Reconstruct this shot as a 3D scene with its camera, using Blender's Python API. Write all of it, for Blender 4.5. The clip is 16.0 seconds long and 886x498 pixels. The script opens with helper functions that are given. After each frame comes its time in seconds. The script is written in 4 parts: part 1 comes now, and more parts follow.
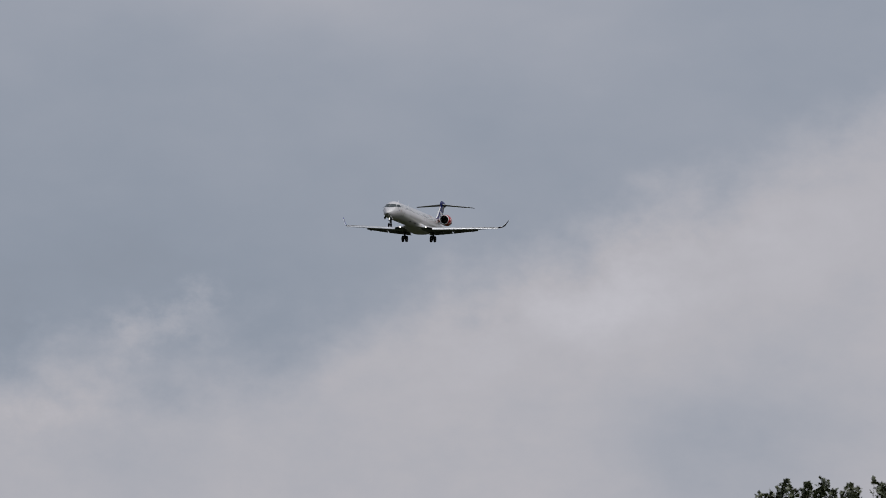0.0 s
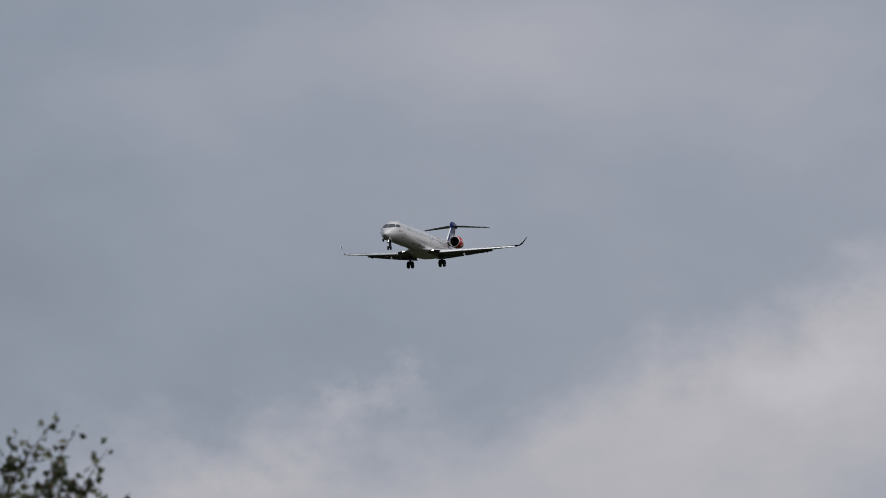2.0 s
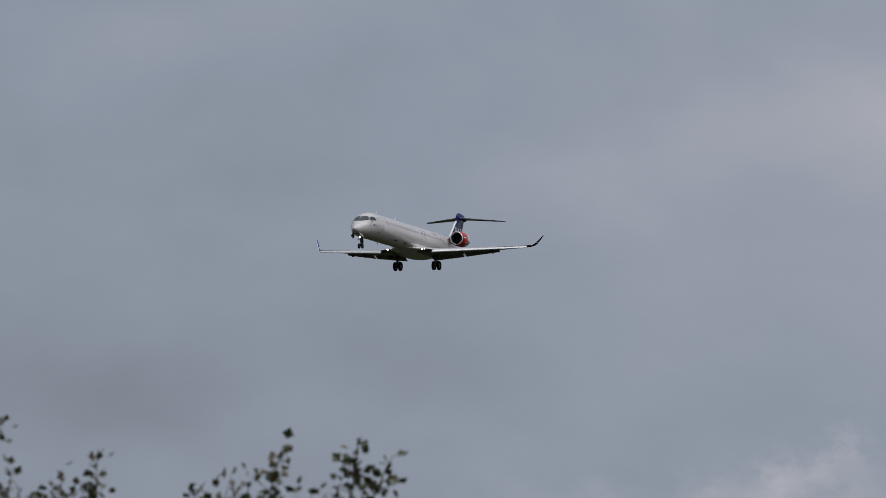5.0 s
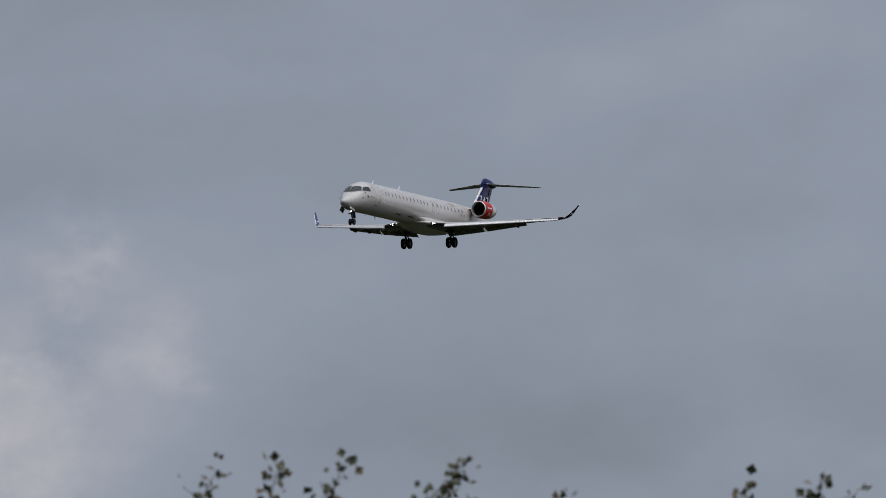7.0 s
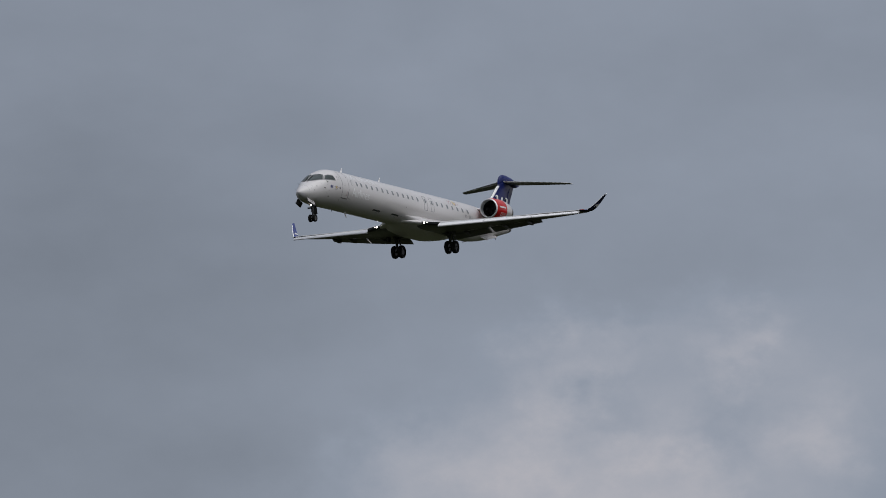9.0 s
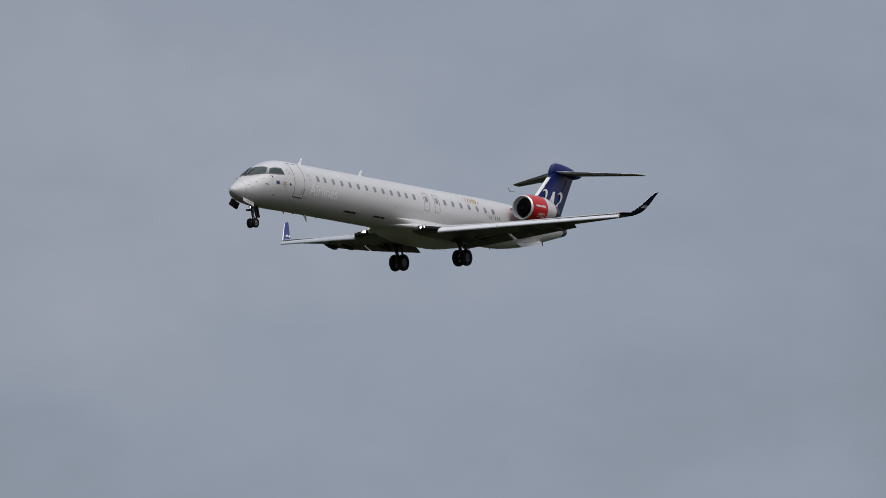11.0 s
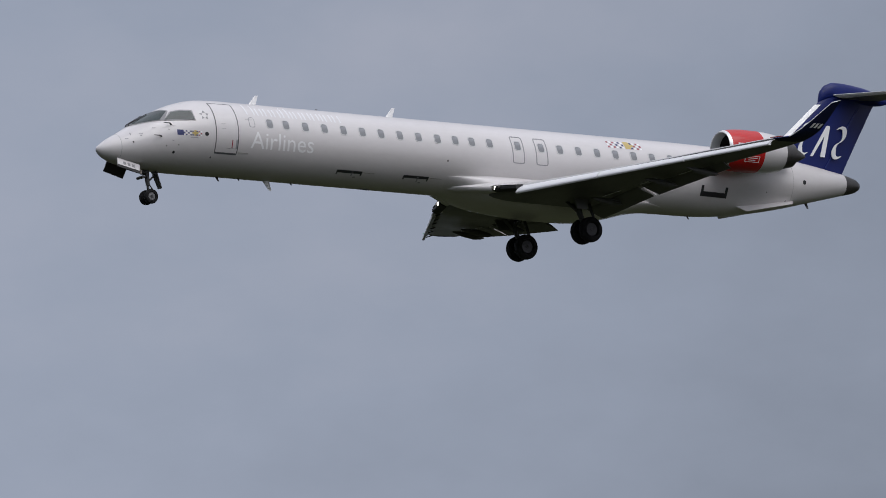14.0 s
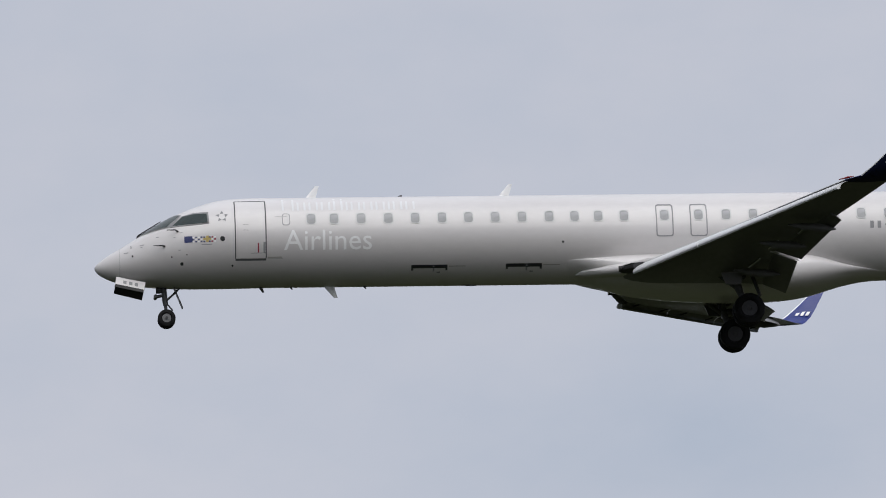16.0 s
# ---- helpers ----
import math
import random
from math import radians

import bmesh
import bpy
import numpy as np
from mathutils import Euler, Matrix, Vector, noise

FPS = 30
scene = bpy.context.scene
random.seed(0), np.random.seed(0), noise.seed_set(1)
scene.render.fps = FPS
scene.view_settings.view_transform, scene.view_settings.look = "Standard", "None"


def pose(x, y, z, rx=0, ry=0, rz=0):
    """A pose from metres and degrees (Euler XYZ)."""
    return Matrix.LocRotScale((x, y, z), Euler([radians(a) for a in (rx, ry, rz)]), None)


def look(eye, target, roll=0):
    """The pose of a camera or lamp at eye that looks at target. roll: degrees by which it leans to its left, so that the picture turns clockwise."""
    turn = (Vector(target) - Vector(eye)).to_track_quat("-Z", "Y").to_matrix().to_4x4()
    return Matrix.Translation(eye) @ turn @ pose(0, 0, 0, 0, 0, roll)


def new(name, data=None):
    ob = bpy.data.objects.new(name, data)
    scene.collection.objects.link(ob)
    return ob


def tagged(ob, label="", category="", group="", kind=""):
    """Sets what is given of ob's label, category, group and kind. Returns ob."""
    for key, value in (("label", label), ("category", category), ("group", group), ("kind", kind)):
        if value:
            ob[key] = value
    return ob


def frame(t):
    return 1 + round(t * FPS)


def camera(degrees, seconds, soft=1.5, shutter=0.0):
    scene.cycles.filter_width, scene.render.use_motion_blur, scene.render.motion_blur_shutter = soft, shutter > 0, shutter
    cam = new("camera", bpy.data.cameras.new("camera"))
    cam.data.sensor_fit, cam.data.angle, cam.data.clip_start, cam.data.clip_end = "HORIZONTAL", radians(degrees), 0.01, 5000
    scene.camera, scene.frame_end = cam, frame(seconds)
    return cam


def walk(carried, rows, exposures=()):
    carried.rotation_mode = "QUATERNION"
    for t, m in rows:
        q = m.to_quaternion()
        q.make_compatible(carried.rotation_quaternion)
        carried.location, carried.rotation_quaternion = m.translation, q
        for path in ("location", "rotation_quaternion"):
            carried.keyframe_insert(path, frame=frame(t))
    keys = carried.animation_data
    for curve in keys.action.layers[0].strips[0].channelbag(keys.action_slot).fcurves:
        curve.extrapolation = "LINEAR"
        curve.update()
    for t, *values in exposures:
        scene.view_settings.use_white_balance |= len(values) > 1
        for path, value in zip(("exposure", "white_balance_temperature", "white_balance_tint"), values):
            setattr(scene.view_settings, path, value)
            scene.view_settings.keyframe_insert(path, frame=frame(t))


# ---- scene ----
cam = camera(6.152, 16.0, 0.8)
EYE = 1.6


def aim(az, el, roll, sway=0.0):
    """A pose at the camera's stand: degrees to the right of north (+y), up, leaning, and metres of sideways sway."""
    return pose(0, 0, EYE, 90 + el, 0, -az) @ pose(sway, 0, 0) @ pose(0, 0, 0, 0, 0, roll)


walk(cam, [
# camera rows
    (0.00, aim(77.032, 4.292, 1.38, 0.000)),
    (0.25, aim(76.897, 4.360, 1.31, -0.000)),
    (0.50, aim(76.746, 4.427, 1.22, -0.001)),
    (0.75, aim(76.560, 4.491, 1.13, -0.001)),
    (1.00, aim(76.356, 4.551, 1.04, -0.002)),
    (1.25, aim(76.139, 4.606, 0.97, -0.001)),
    (1.50, aim(75.928, 4.659, 0.95, 0.000)),
    (1.75, aim(75.743, 4.711, 1.01, 0.001)),
    (2.00, aim(75.573, 4.758, 1.12, 0.005)),
    (2.25, aim(75.417, 4.799, 1.37, 0.020)),
    (2.50, aim(75.260, 4.835, 1.51, 0.030)),
    (2.75, aim(75.085, 4.870, 1.22, 0.016)),
    (3.00, aim(74.891, 4.902, 0.77, -0.005)),
    (3.25, aim(74.666, 4.930, 0.26, -0.025)),
    (3.50, aim(74.426, 4.963, -0.11, -0.035)),
    (3.75, aim(74.187, 5.013, 0.03, -0.019)),
    (4.00, aim(73.928, 5.071, 0.32, 0.005)),
    (4.25, aim(73.637, 5.132, 0.56, 0.031)),
    (4.50, aim(73.312, 5.195, 0.60, 0.045)),
    (4.75, aim(72.941, 5.255, 0.08, 0.019)),
    (5.00, aim(72.549, 5.312, -0.58, -0.010)),
    (5.25, aim(72.167, 5.363, -1.00, -0.009)),
    (5.50, aim(71.784, 5.404, -1.29, 0.000)),
    (5.75, aim(71.399, 5.438, -1.45, 0.000)),
    (6.00, aim(71.009, 5.469, -1.52, 0.000)),
    (6.25, aim(70.610, 5.500, -1.52, 0.000)),
    (6.50, aim(70.201, 5.535, -1.48, 0.000)),
    (6.75, aim(69.777, 5.576, -1.41, 0.000)),
    (7.00, aim(69.335, 5.626, -1.34, 0.000)),
    (7.25, aim(68.872, 5.690, -1.30, 0.000)),
    (7.50, aim(68.385, 5.770, -1.31, 0.000)),
    (7.75, aim(67.875, 5.867, -1.37, 0.000)),
    (8.00, aim(67.338, 5.966, -1.38, 0.000)),
    (8.25, aim(66.772, 6.057, -1.21, 0.000)),
    (8.50, aim(66.159, 6.141, -1.02, 0.000)),
    (8.75, aim(65.469, 6.212, -0.92, 0.000)),
    (9.00, aim(64.730, 6.281, -0.87, 0.000)),
    (9.25, aim(63.965, 6.366, -0.83, 0.000)),
    (9.50, aim(63.163, 6.466, -0.83, 0.000)),
    (9.75, aim(62.320, 6.577, -0.86, 0.000)),
    (10.00, aim(61.431, 6.696, -0.92, 0.000)),
    (10.25, aim(60.491, 6.818, -0.99, 0.000)),
    (10.50, aim(59.494, 6.939, -1.08, 0.000)),
    (10.75, aim(58.436, 7.054, -1.17, 0.000)),
    (11.00, aim(57.309, 7.159, -1.27, 0.000)),
    (11.25, aim(56.106, 7.251, -1.36, 0.000)),
    (11.50, aim(54.821, 7.323, -1.44, 0.000)),
    (11.75, aim(53.444, 7.381, -1.52, 0.000)),
    (12.00, aim(51.970, 7.429, -1.60, 0.000)),
    (12.25, aim(50.450, 7.454, -1.70, 0.000)),
    (12.50, aim(48.695, 7.492, -1.78, 0.000)),
    (12.75, aim(46.401, 7.576, -1.82, 0.000)),
    (13.00, aim(43.959, 7.693, -1.83, 0.000)),
    (13.25, aim(41.770, 7.837, -1.83, 0.000)),
    (13.50, aim(39.500, 8.016, -1.80, 0.000)),
    (13.75, aim(36.939, 8.252, -1.73, 0.000)),
    (14.00, aim(34.128, 8.497, -1.66, 0.000)),
    (14.25, aim(31.030, 8.713, -1.64, 0.000)),
    (14.50, aim(27.673, 8.892, -1.66, 0.000)),
    (14.75, aim(24.016, 9.012, -1.70, 0.000)),
    (15.00, aim(20.245, 9.081, -1.76, 0.000)),
    (15.25, aim(16.628, 9.090, -1.83, 0.000)),
    (15.50, aim(12.906, 9.066, -1.89, 0.000)),
    (15.75, aim(8.862, 9.044, -1.89, 0.000)),
    (16.00, aim(4.670, 8.988, -1.87, 0.000)),
], [(0.0, -0.32, 6500, 10), (9.0, -0.32, 6500, 10), (12.5, 0.0, 6470, 10), (13.0, 0.0, 6420, 11), (13.5, 0.0, 6280, 9.5), (14.0, 0.0, 6400, 13),
    (14.5, 0.0, 6450, 11), (15.0, 0.0, 6500, 10), (15.5, -0.1, 6500, 10), (16.0, 0.0, 6550, 10)])
cam.data.dof.use_dof = True
cam.data.dof.focus_distance = 500
cam.data.dof.aperture_fstop = 12


# ---- sky and light ----
def link_nodes(tree):
    def add(kind, **values):
        n = tree.nodes.new(kind)
        for key, value in values.items():
            if key == "op":
                n.operation = value
            elif key == "blend":
                n.data_type, n.blend_type = "RGBA", value
            elif key.startswith("i"):
                sock = n.inputs[int(key[1:])]
                if isinstance(value, bpy.types.NodeSocket):
                    tree.links.new(value, sock)
                else:
                    sock.default_value = value
        return n
    return add


def build_sky():
    world = bpy.data.worlds.new("overcast_sky")
    world.use_nodes = True
    scene.world = world
    tree = world.node_tree
    tree.nodes.clear()
    add = link_nodes(tree)

    def m(op, a, b=0.0, c=0.0):
        return add("ShaderNodeMath", op=op, i0=a, i1=b, i2=c).outputs[0]

    way = add("ShaderNodeTexCoord").outputs["Generated"]
    axes = add("ShaderNodeSeparateXYZ", i0=way)
    az = m("MULTIPLY", m("ARCTAN2", axes.outputs[0], axes.outputs[1]), 57.29578)
    el = m("MULTIPLY", m("ARCSINE", axes.outputs[2]), 57.29578)
    plan = add("ShaderNodeCombineXYZ", i0=az, i1=el).outputs[0]

    def noise_at(scale, detail, stretch, rough=0.5, seed=0.0):
        v = add("ShaderNodeVectorMath", op="MULTIPLY", i0=way, i1=(1.0, 1.0, stretch)).outputs[0]
        v = add("ShaderNodeVectorMath", op="ADD", i0=v, i1=(seed, seed * 0.7, 0)).outputs[0]
        n = add("ShaderNodeTexNoise")
        tree.links.new(v, n.inputs["Vector"])
        n.inputs["Scale"].default_value, n.inputs["Detail"].default_value = scale, detail
        n.inputs["Roughness"].default_value = rough
        return n.outputs[0]

    wob_a = m("MULTIPLY_ADD", noise_at(28, 4, 1.6), 1.0, -0.5)
    wob_b = m("MULTIPLY_ADD", noise_at(34, 4, 1.6, seed=5.0), 0.8, -0.4)
    warped = add("ShaderNodeVectorMath", op="ADD", i0=plan,
                 i1=add("ShaderNodeCombineXYZ", i0=wob_a, i1=wob_b).outputs[0]).outputs[0]

    wob_c = m("MULTIPLY_ADD", noise_at(95, 6, 1.4, 0.6, 7.0), 1.0, -0.5)
    wob_d = m("MULTIPLY_ADD", noise_at(110, 6, 1.4, 0.6, 9.0), 1.0, -0.5)
    ragged = add("ShaderNodeVectorMath", op="ADD", i0=plan, i1=add("ShaderNodeCombineXYZ", i0=wob_c, i1=wob_d).outputs[0]).outputs[0]

    # soft banks: azimuth, elevation, half length, half height, tilt, brightness
    total = m("MULTIPLY_ADD", noise_at(9, 5, 2.2), 0.10, -0.05)
    total = m("ADD", total, m("MULTIPLY_ADD", noise_at(45, 6, 1.8, 0.55, 2.0), 0.07, -0.035))
    lumps = m("MULTIPLY_ADD", noise_at(75, 6, 1.5, 0.62, 3.0), 3.0, -0.5)
    for place, banks in ((warped, CLOUD_BANKS), (ragged, CLOUD_TUFTS)):
        for a, e, lx, ly, tilt, amount in banks:
            d = add("ShaderNodeVectorMath", op="SUBTRACT", i0=place, i1=(a, e, 0)).outputs[0]
            r = add("ShaderNodeVectorRotate", i0=d)
            r.rotation_type = "Z_AXIS"
            r.inputs["Angle"].default_value = radians(-tilt)
            d = add("ShaderNodeVectorMath", op="DIVIDE", i0=r.outputs[0], i1=(lx, ly, 1)).outputs[0]
            q = add("ShaderNodeVectorMath", op="DOT_PRODUCT", i0=d, i1=d).outputs["Value"]
            g = m("EXPONENT", m("MULTIPLY", q, -1.0))
            total = m("MULTIPLY_ADD", m("MULTIPLY", g, lumps) if place is ragged else g, amount, total)
    # the thin bright cloud that lies low in the east under a rising ragged edge
    rim = m("MULTIPLY_ADD", m("MAXIMUM", m("SUBTRACT", az, 75.7), 0.0), 0.42, 3.54)
    depth = m("SUBTRACT", m("MULTIPLY_ADD", wob_c, 0.9, rim), m("MULTIPLY_ADD", wob_b, 0.35, el))
    shelf = add("ShaderNodeMapRange", i0=depth, i1=-0.24, i2=0.56, i3=0.0, i4=SHELF)
    shelf.interpolation_type = "SMOOTHSTEP"
    ends = add("ShaderNodeMapRange", i0=az, i1=71.6, i2=74.0)
    ends.interpolation_type = "SMOOTHSTEP"
    total = m("MULTIPLY_ADD", m("MULTIPLY", shelf.outputs[0], ends.outputs[0]), m("MULTIPLY_ADD", lumps, 0.22, 0.78), total)

    # an overcast vault: dim low down, brighter overhead, and thinner cloud to the north
    up = add("ShaderNodeMapRange", i0=el, i1=15.0, i2=80.0, i3=0.280, i4=0.88)
    up.interpolation_type = "SMOOTHSTEP"
    north = add("ShaderNodeMapRange", i0=m("ABSOLUTE", m("SUBTRACT", az, -10.0)), i1=51.0, i2=22.0, i3=0.0, i4=0.25)
    north.interpolation_type = "SMOOTHSTEP"
    level = m("ADD", up.outputs[0], north.outputs[0])
    east = add("ShaderNodeMapRange", i0=az, i1=48.0, i2=64.0, i3=1.0, i4=1.245)
    level = m("MULTIPLY", m("MAXIMUM", m("ADD", level, total), 0.1), east.outputs[0])
    # thick cloud is bluish, thin bright cloud nearly neutral
    warm = add("ShaderNodeMapRange", i0=m("MULTIPLY_ADD", north.outputs[0], 0.32, total), i1=0.01, i2=0.15, i3=0.0, i4=1.0).outputs[0]
    tint = add("ShaderNodeMix", blend="MIX")
    tree.links.new(warm, tint.inputs[0])
    tint.inputs[6].default_value = (0.885, 1.0, 1.22, 1)
    tint.inputs[7].default_value = (1.0, 0.985, 1.07, 1)
    # the thinner cloud overhead is a touch warmer
    high = add("ShaderNodeMapRange", i0=el, i1=12.0, i2=45.0).outputs[0]
    vault = add("ShaderNodeMix", blend="MIX", i6=tint.outputs[2], i7=(0.96, 1.0, 1.11, 1))
    tree.links.new(high, vault.inputs[0])
    cloud = add("ShaderNodeVectorMath", op="SCALE", i0=vault.outputs[2])
    tree.links.new(level, cloud.inputs[3])
    sky = add("ShaderNodeTexSky")
    sky.sky_type, sky.sun_disc = "NISHITA", False
    sky.sun_elevation, sky.sun_rotation = radians(SUN_EL), radians(SUN_AZ)
    clear = add("ShaderNodeVectorMath", op="SCALE", i0=sky.outputs[0], i3=0.004).outputs[0]
    both = add("ShaderNodeVectorMath", op="ADD", i0=cloud.outputs[0], i1=clear).outputs[0]
    back = add("ShaderNodeBackground", i0=both, i1=1.0)
    out = add("ShaderNodeOutputWorld")
    tree.links.new(back.outputs[0], out.inputs[0])


SUN_AZ, SUN_EL = 178.0, 54.0
SHELF = 0.125
CLOUD_BANKS = [
    (78.5, 5.2, 4.5, 2.6, 0, 0.038), (69.6, 4.6, 1.2, 0.6, 0, -0.035), (61.6, 5.2, 1.7, 1.5, 0, -0.03), (77.3, 6.2, 2.6, 0.70, 5, 0.035), (64.6, 4.3, 1.0, 0.6, 0, 0.03), (79.2, 3.0, 1.0, 0.6, 0, -0.06), (22.0, 6.9, 9.0, 1.2, 0, -0.05), (74.2, 6.0, 1.3, 0.35, 15, 0.03),
    (70.8, 6.75, 1.6, 0.40, 10, 0.04), (66.1, 4.55, 1.8, 0.95, 8, 0.066), (55.6, 8.3, 2.2, 1.0, 0, 0.05), (52.8, 5.2, 1.4, 0.7, 0, -0.025), (70.3, 4.3, 1.2, 0.4, 0, -0.025),
    (62.5, 6.3, 2.6, 1.3, 0, -0.045), (63.5, 4.7, 0.9, 0.4, 0, -0.03), (67.8, 6.1, 2.2, 0.5, 0, -0.02),
    (54.6, 6.7, 2.2, 0.9, 5, 0.045), (50.0, 8.8, 3.2, 0.6, 5, 0.06), (47.5, 6.8, 2.0, 0.5, 0, 0.03),
    (50.5, 5.7, 1.8, 0.5, 0, 0.01), (40.5, 8.4, 3.0, 1.4, 0, -0.05), (26.0, 9.6, 3.0, 1.0, 0, 0.04),
    (68.3, 4.75, 0.8, 0.45, 0, -0.035), (76.0, 6.25, 0.9, 0.45, 0, 0.045), (50.2, 6.0, 1.6, 0.5, 0, -0.045), (46.3, 8.8, 0.9, 0.5, 0, -0.045),
    (6.6, 7.7, 1.6, 0.7, 0, -0.05), (34.0, 9.8, 3.0, 0.5, 0, 0.025), (72.0, 4.6, 1.0, 0.5, 0, -0.03), (20.0, 10.6, 4.0, 0.8, 0, 0.03), (37.4, 6.6, 1.5, 0.6, 0, -0.04),
]
CLOUD_TUFTS = [
    (75.15, 3.72, 0.45, 0.15, 14, 0.09), (66.78, 5.58, 0.34, 0.20, 10, 0.055), (67.43, 4.93, 0.30, 0.36, 0, 0.055), (66.2, 4.86, 0.38, 0.24, 10, 0.075),
    (65.4, 5.1, 0.26, 0.6, -12, 0.055), (66.4, 4.22, 0.75, 0.36, 5, 0.075), (65.9, 5.62, 0.6, 0.2, 15, 0.04), (66.65, 5.05, 0.3, 0.2, 0, -0.04),
    (65.85, 5.15, 0.25, 0.2, 0, -0.025), (74.2, 3.3, 0.9, 0.3, 5, 0.05), (78.2, 4.1, 0.9, 0.3, 20, 0.03), (64.5, 4.80, 0.8, 0.28, 8, 0.05), (65.3, 4.50, 0.6, 0.3, 0, 0.04),
]
build_sky()

sun = new("sun", bpy.data.lights.new("sun", "SUN"))
sun.data.energy, sun.data.angle, sun.data.color = 1.52, radians(56), (1.0, 0.985, 0.95)
sun.matrix_world = look((0, 0, 0), (-math.sin(radians(SUN_AZ)) * math.cos(radians(SUN_EL)),
                                    -math.cos(radians(SUN_AZ)) * math.cos(radians(SUN_EL)), -math.sin(radians(SUN_EL))))


# ---- materials ----
def material(name, color, rough=0.5, metal=0.0, vary=0.08, scale=1.5, fine=30.0, bump=0.0, stretch=(1, 1, 1),
             coat=0.0, glow=0.0, second=None, spec=0.5):
    """A paint or surface with variation at two scales, in the thing's own metres."""
    mat = bpy.data.materials.new(name)
    mat.use_nodes = True
    tree = mat.node_tree
    b = tree.nodes["Principled BSDF"]
    add = link_nodes(tree)
    place = add("ShaderNodeTexCoord").outputs["Object"]
    place = add("ShaderNodeVectorMath", op="MULTIPLY", i0=place, i1=stretch).outputs[0]
    big = add("ShaderNodeTexNoise")
    tree.links.new(place, big.inputs["Vector"])
    big.inputs["Scale"].default_value, big.inputs["Detail"].default_value = scale, 5
    small = add("ShaderNodeTexNoise")
    tree.links.new(place, small.inputs["Vector"])
    small.inputs["Scale"].default_value, small.inputs["Detail"].default_value = fine, 4
    mix = add("ShaderNodeMath", op="MULTIPLY_ADD", i0=small.outputs[0], i1=0.4)
    half = add("ShaderNodeMath", op="MULTIPLY", i0=big.outputs[0], i1=0.6)
    tree.links.new(half.outputs[0], mix.inputs[2])
    ramp = add("ShaderNodeMapRange", i0=mix.outputs[0], i1=0.3, i2=0.7)
    tone = add("ShaderNodeMix", blend="MIX")
    tree.links.new(ramp.outputs[0], tone.inputs[0])
    other = second or tuple(c * (1 - 2 * vary) for c in color)
    tone.inputs[6].default_value = (*other, 1)
    tone.inputs[7].default_value = (*color, 1)
    tree.links.new(tone.outputs[2], b.inputs["Base Color"])
    shine = add("ShaderNodeMapRange", i0=mix.outputs[0], i1=0.3, i2=0.7, i3=min(1, rough * 1.25), i4=rough * 0.85)
    tree.links.new(shine.outputs[0], b.inputs["Roughness"])
    b.inputs["Metallic"].default_value = metal
    b.inputs["Coat Weight"].default_value = coat
    b.inputs["Coat Roughness"].default_value = 0.22
    b.inputs["Specular IOR Level"].default_value = spec
    if bump:
        n = add("ShaderNodeBump", i0=bump, i1=0.02)
        tree.links.new(small.outputs[0], n.inputs["Height"])
        tree.links.new(n.outputs[0], b.inputs["Normal"])
    if glow:
        b.inputs["Emission Color"].default_value = (1.0, 0.93, 0.82, 1)
        b.inputs["Emission Strength"].default_value = glow
    return mat


WHITE = material("white_aircraft_paint", (0.672, 0.648, 0.645), 0.36, vary=0.045, scale=0.7, fine=9, stretch=(0.35, 1, 1), coat=0.8)
LETTER = material("white_lettering", (0.90, 0.90, 0.90), 0.2, vary=0.01)
SILVER = material("silver_lettering", (0.73, 0.735, 0.745), 0.3, metal=0.0, vary=0.02)
# one wing grey in two tones: the dark one has the underside's shade in it
WING_SHADED = material("shaded_wing_grey", (0.13, 0.13, 0.132), 0.34, spec=0.5, vary=0.10, scale=0.8, fine=7, stretch=(1, 0.5, 1))
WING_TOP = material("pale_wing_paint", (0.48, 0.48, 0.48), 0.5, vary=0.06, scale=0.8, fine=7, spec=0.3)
EDGE = material("bare_aluminium", (0.80, 0.80, 0.805), 0.38, metal=0.4, vary=0.05, scale=2)
PALE = material("pale_edge_paint", (0.74, 0.74, 0.745), 0.4, vary=0.05, scale=2)
BLUE = material("dark_blue_paint", (0.007, 0.016, 0.125), 0.34, vary=0.06, coat=0.06, spec=0.22)
NAVY = material("navy_blue_tip_paint", (0.012, 0.028, 0.20), 0.3, vary=0.05, spec=0.35, coat=0.2)
# the tip navy again, darkened to carry the shade of the outer faces
TIP_SHADED = material("shaded_navy_tip", (0.005, 0.008, 0.03), 0.5, vary=0.05, spec=0.2)
RED = material("red_paint", (0.55, 0.012, 0.012), 0.34, vary=0.05, coat=0.3, spec=0.3)
DARKMETAL = material("heat_stained_metal", (0.12, 0.115, 0.11), 0.42, metal=0.8, vary=0.2, scale=3)
BLACK = material("black_shadowed_metal", (0.02, 0.02, 0.022), 0.6, vary=0.1)
SEAM = material("dark_seam_sealant", (0.10, 0.10, 0.105), 0.7, vary=0.1)
GREYSEAM = material("grey_seam_sealant", (0.30, 0.30, 0.31), 0.6, vary=0.08)
TYRE = material("black_tyre_rubber", (0.013, 0.013, 0.014), 0.75, vary=0.15, fine=60, bump=0.3, spec=0.25)
RIM = material("grey_wheel_alloy", (0.06, 0.06, 0.065), 0.45, metal=0.4, vary=0.1)
HUB = material("pale_wheel_hub", (0.22, 0.22, 0.225), 0.45, metal=0.3, vary=0.15)
PANEL = material("pale_panel_joint", (0.46, 0.455, 0.45), 0.5, vary=0.1)
STRUT = material("gear_strut_paint", (0.06, 0.06, 0.063), 0.45, vary=0.15, fine=25)
COCKPIT = material("dark_cockpit_glass", (0.040, 0.062, 0.060), 0.06, vary=0.35, scale=1.6, coat=0.1, spec=0.35)
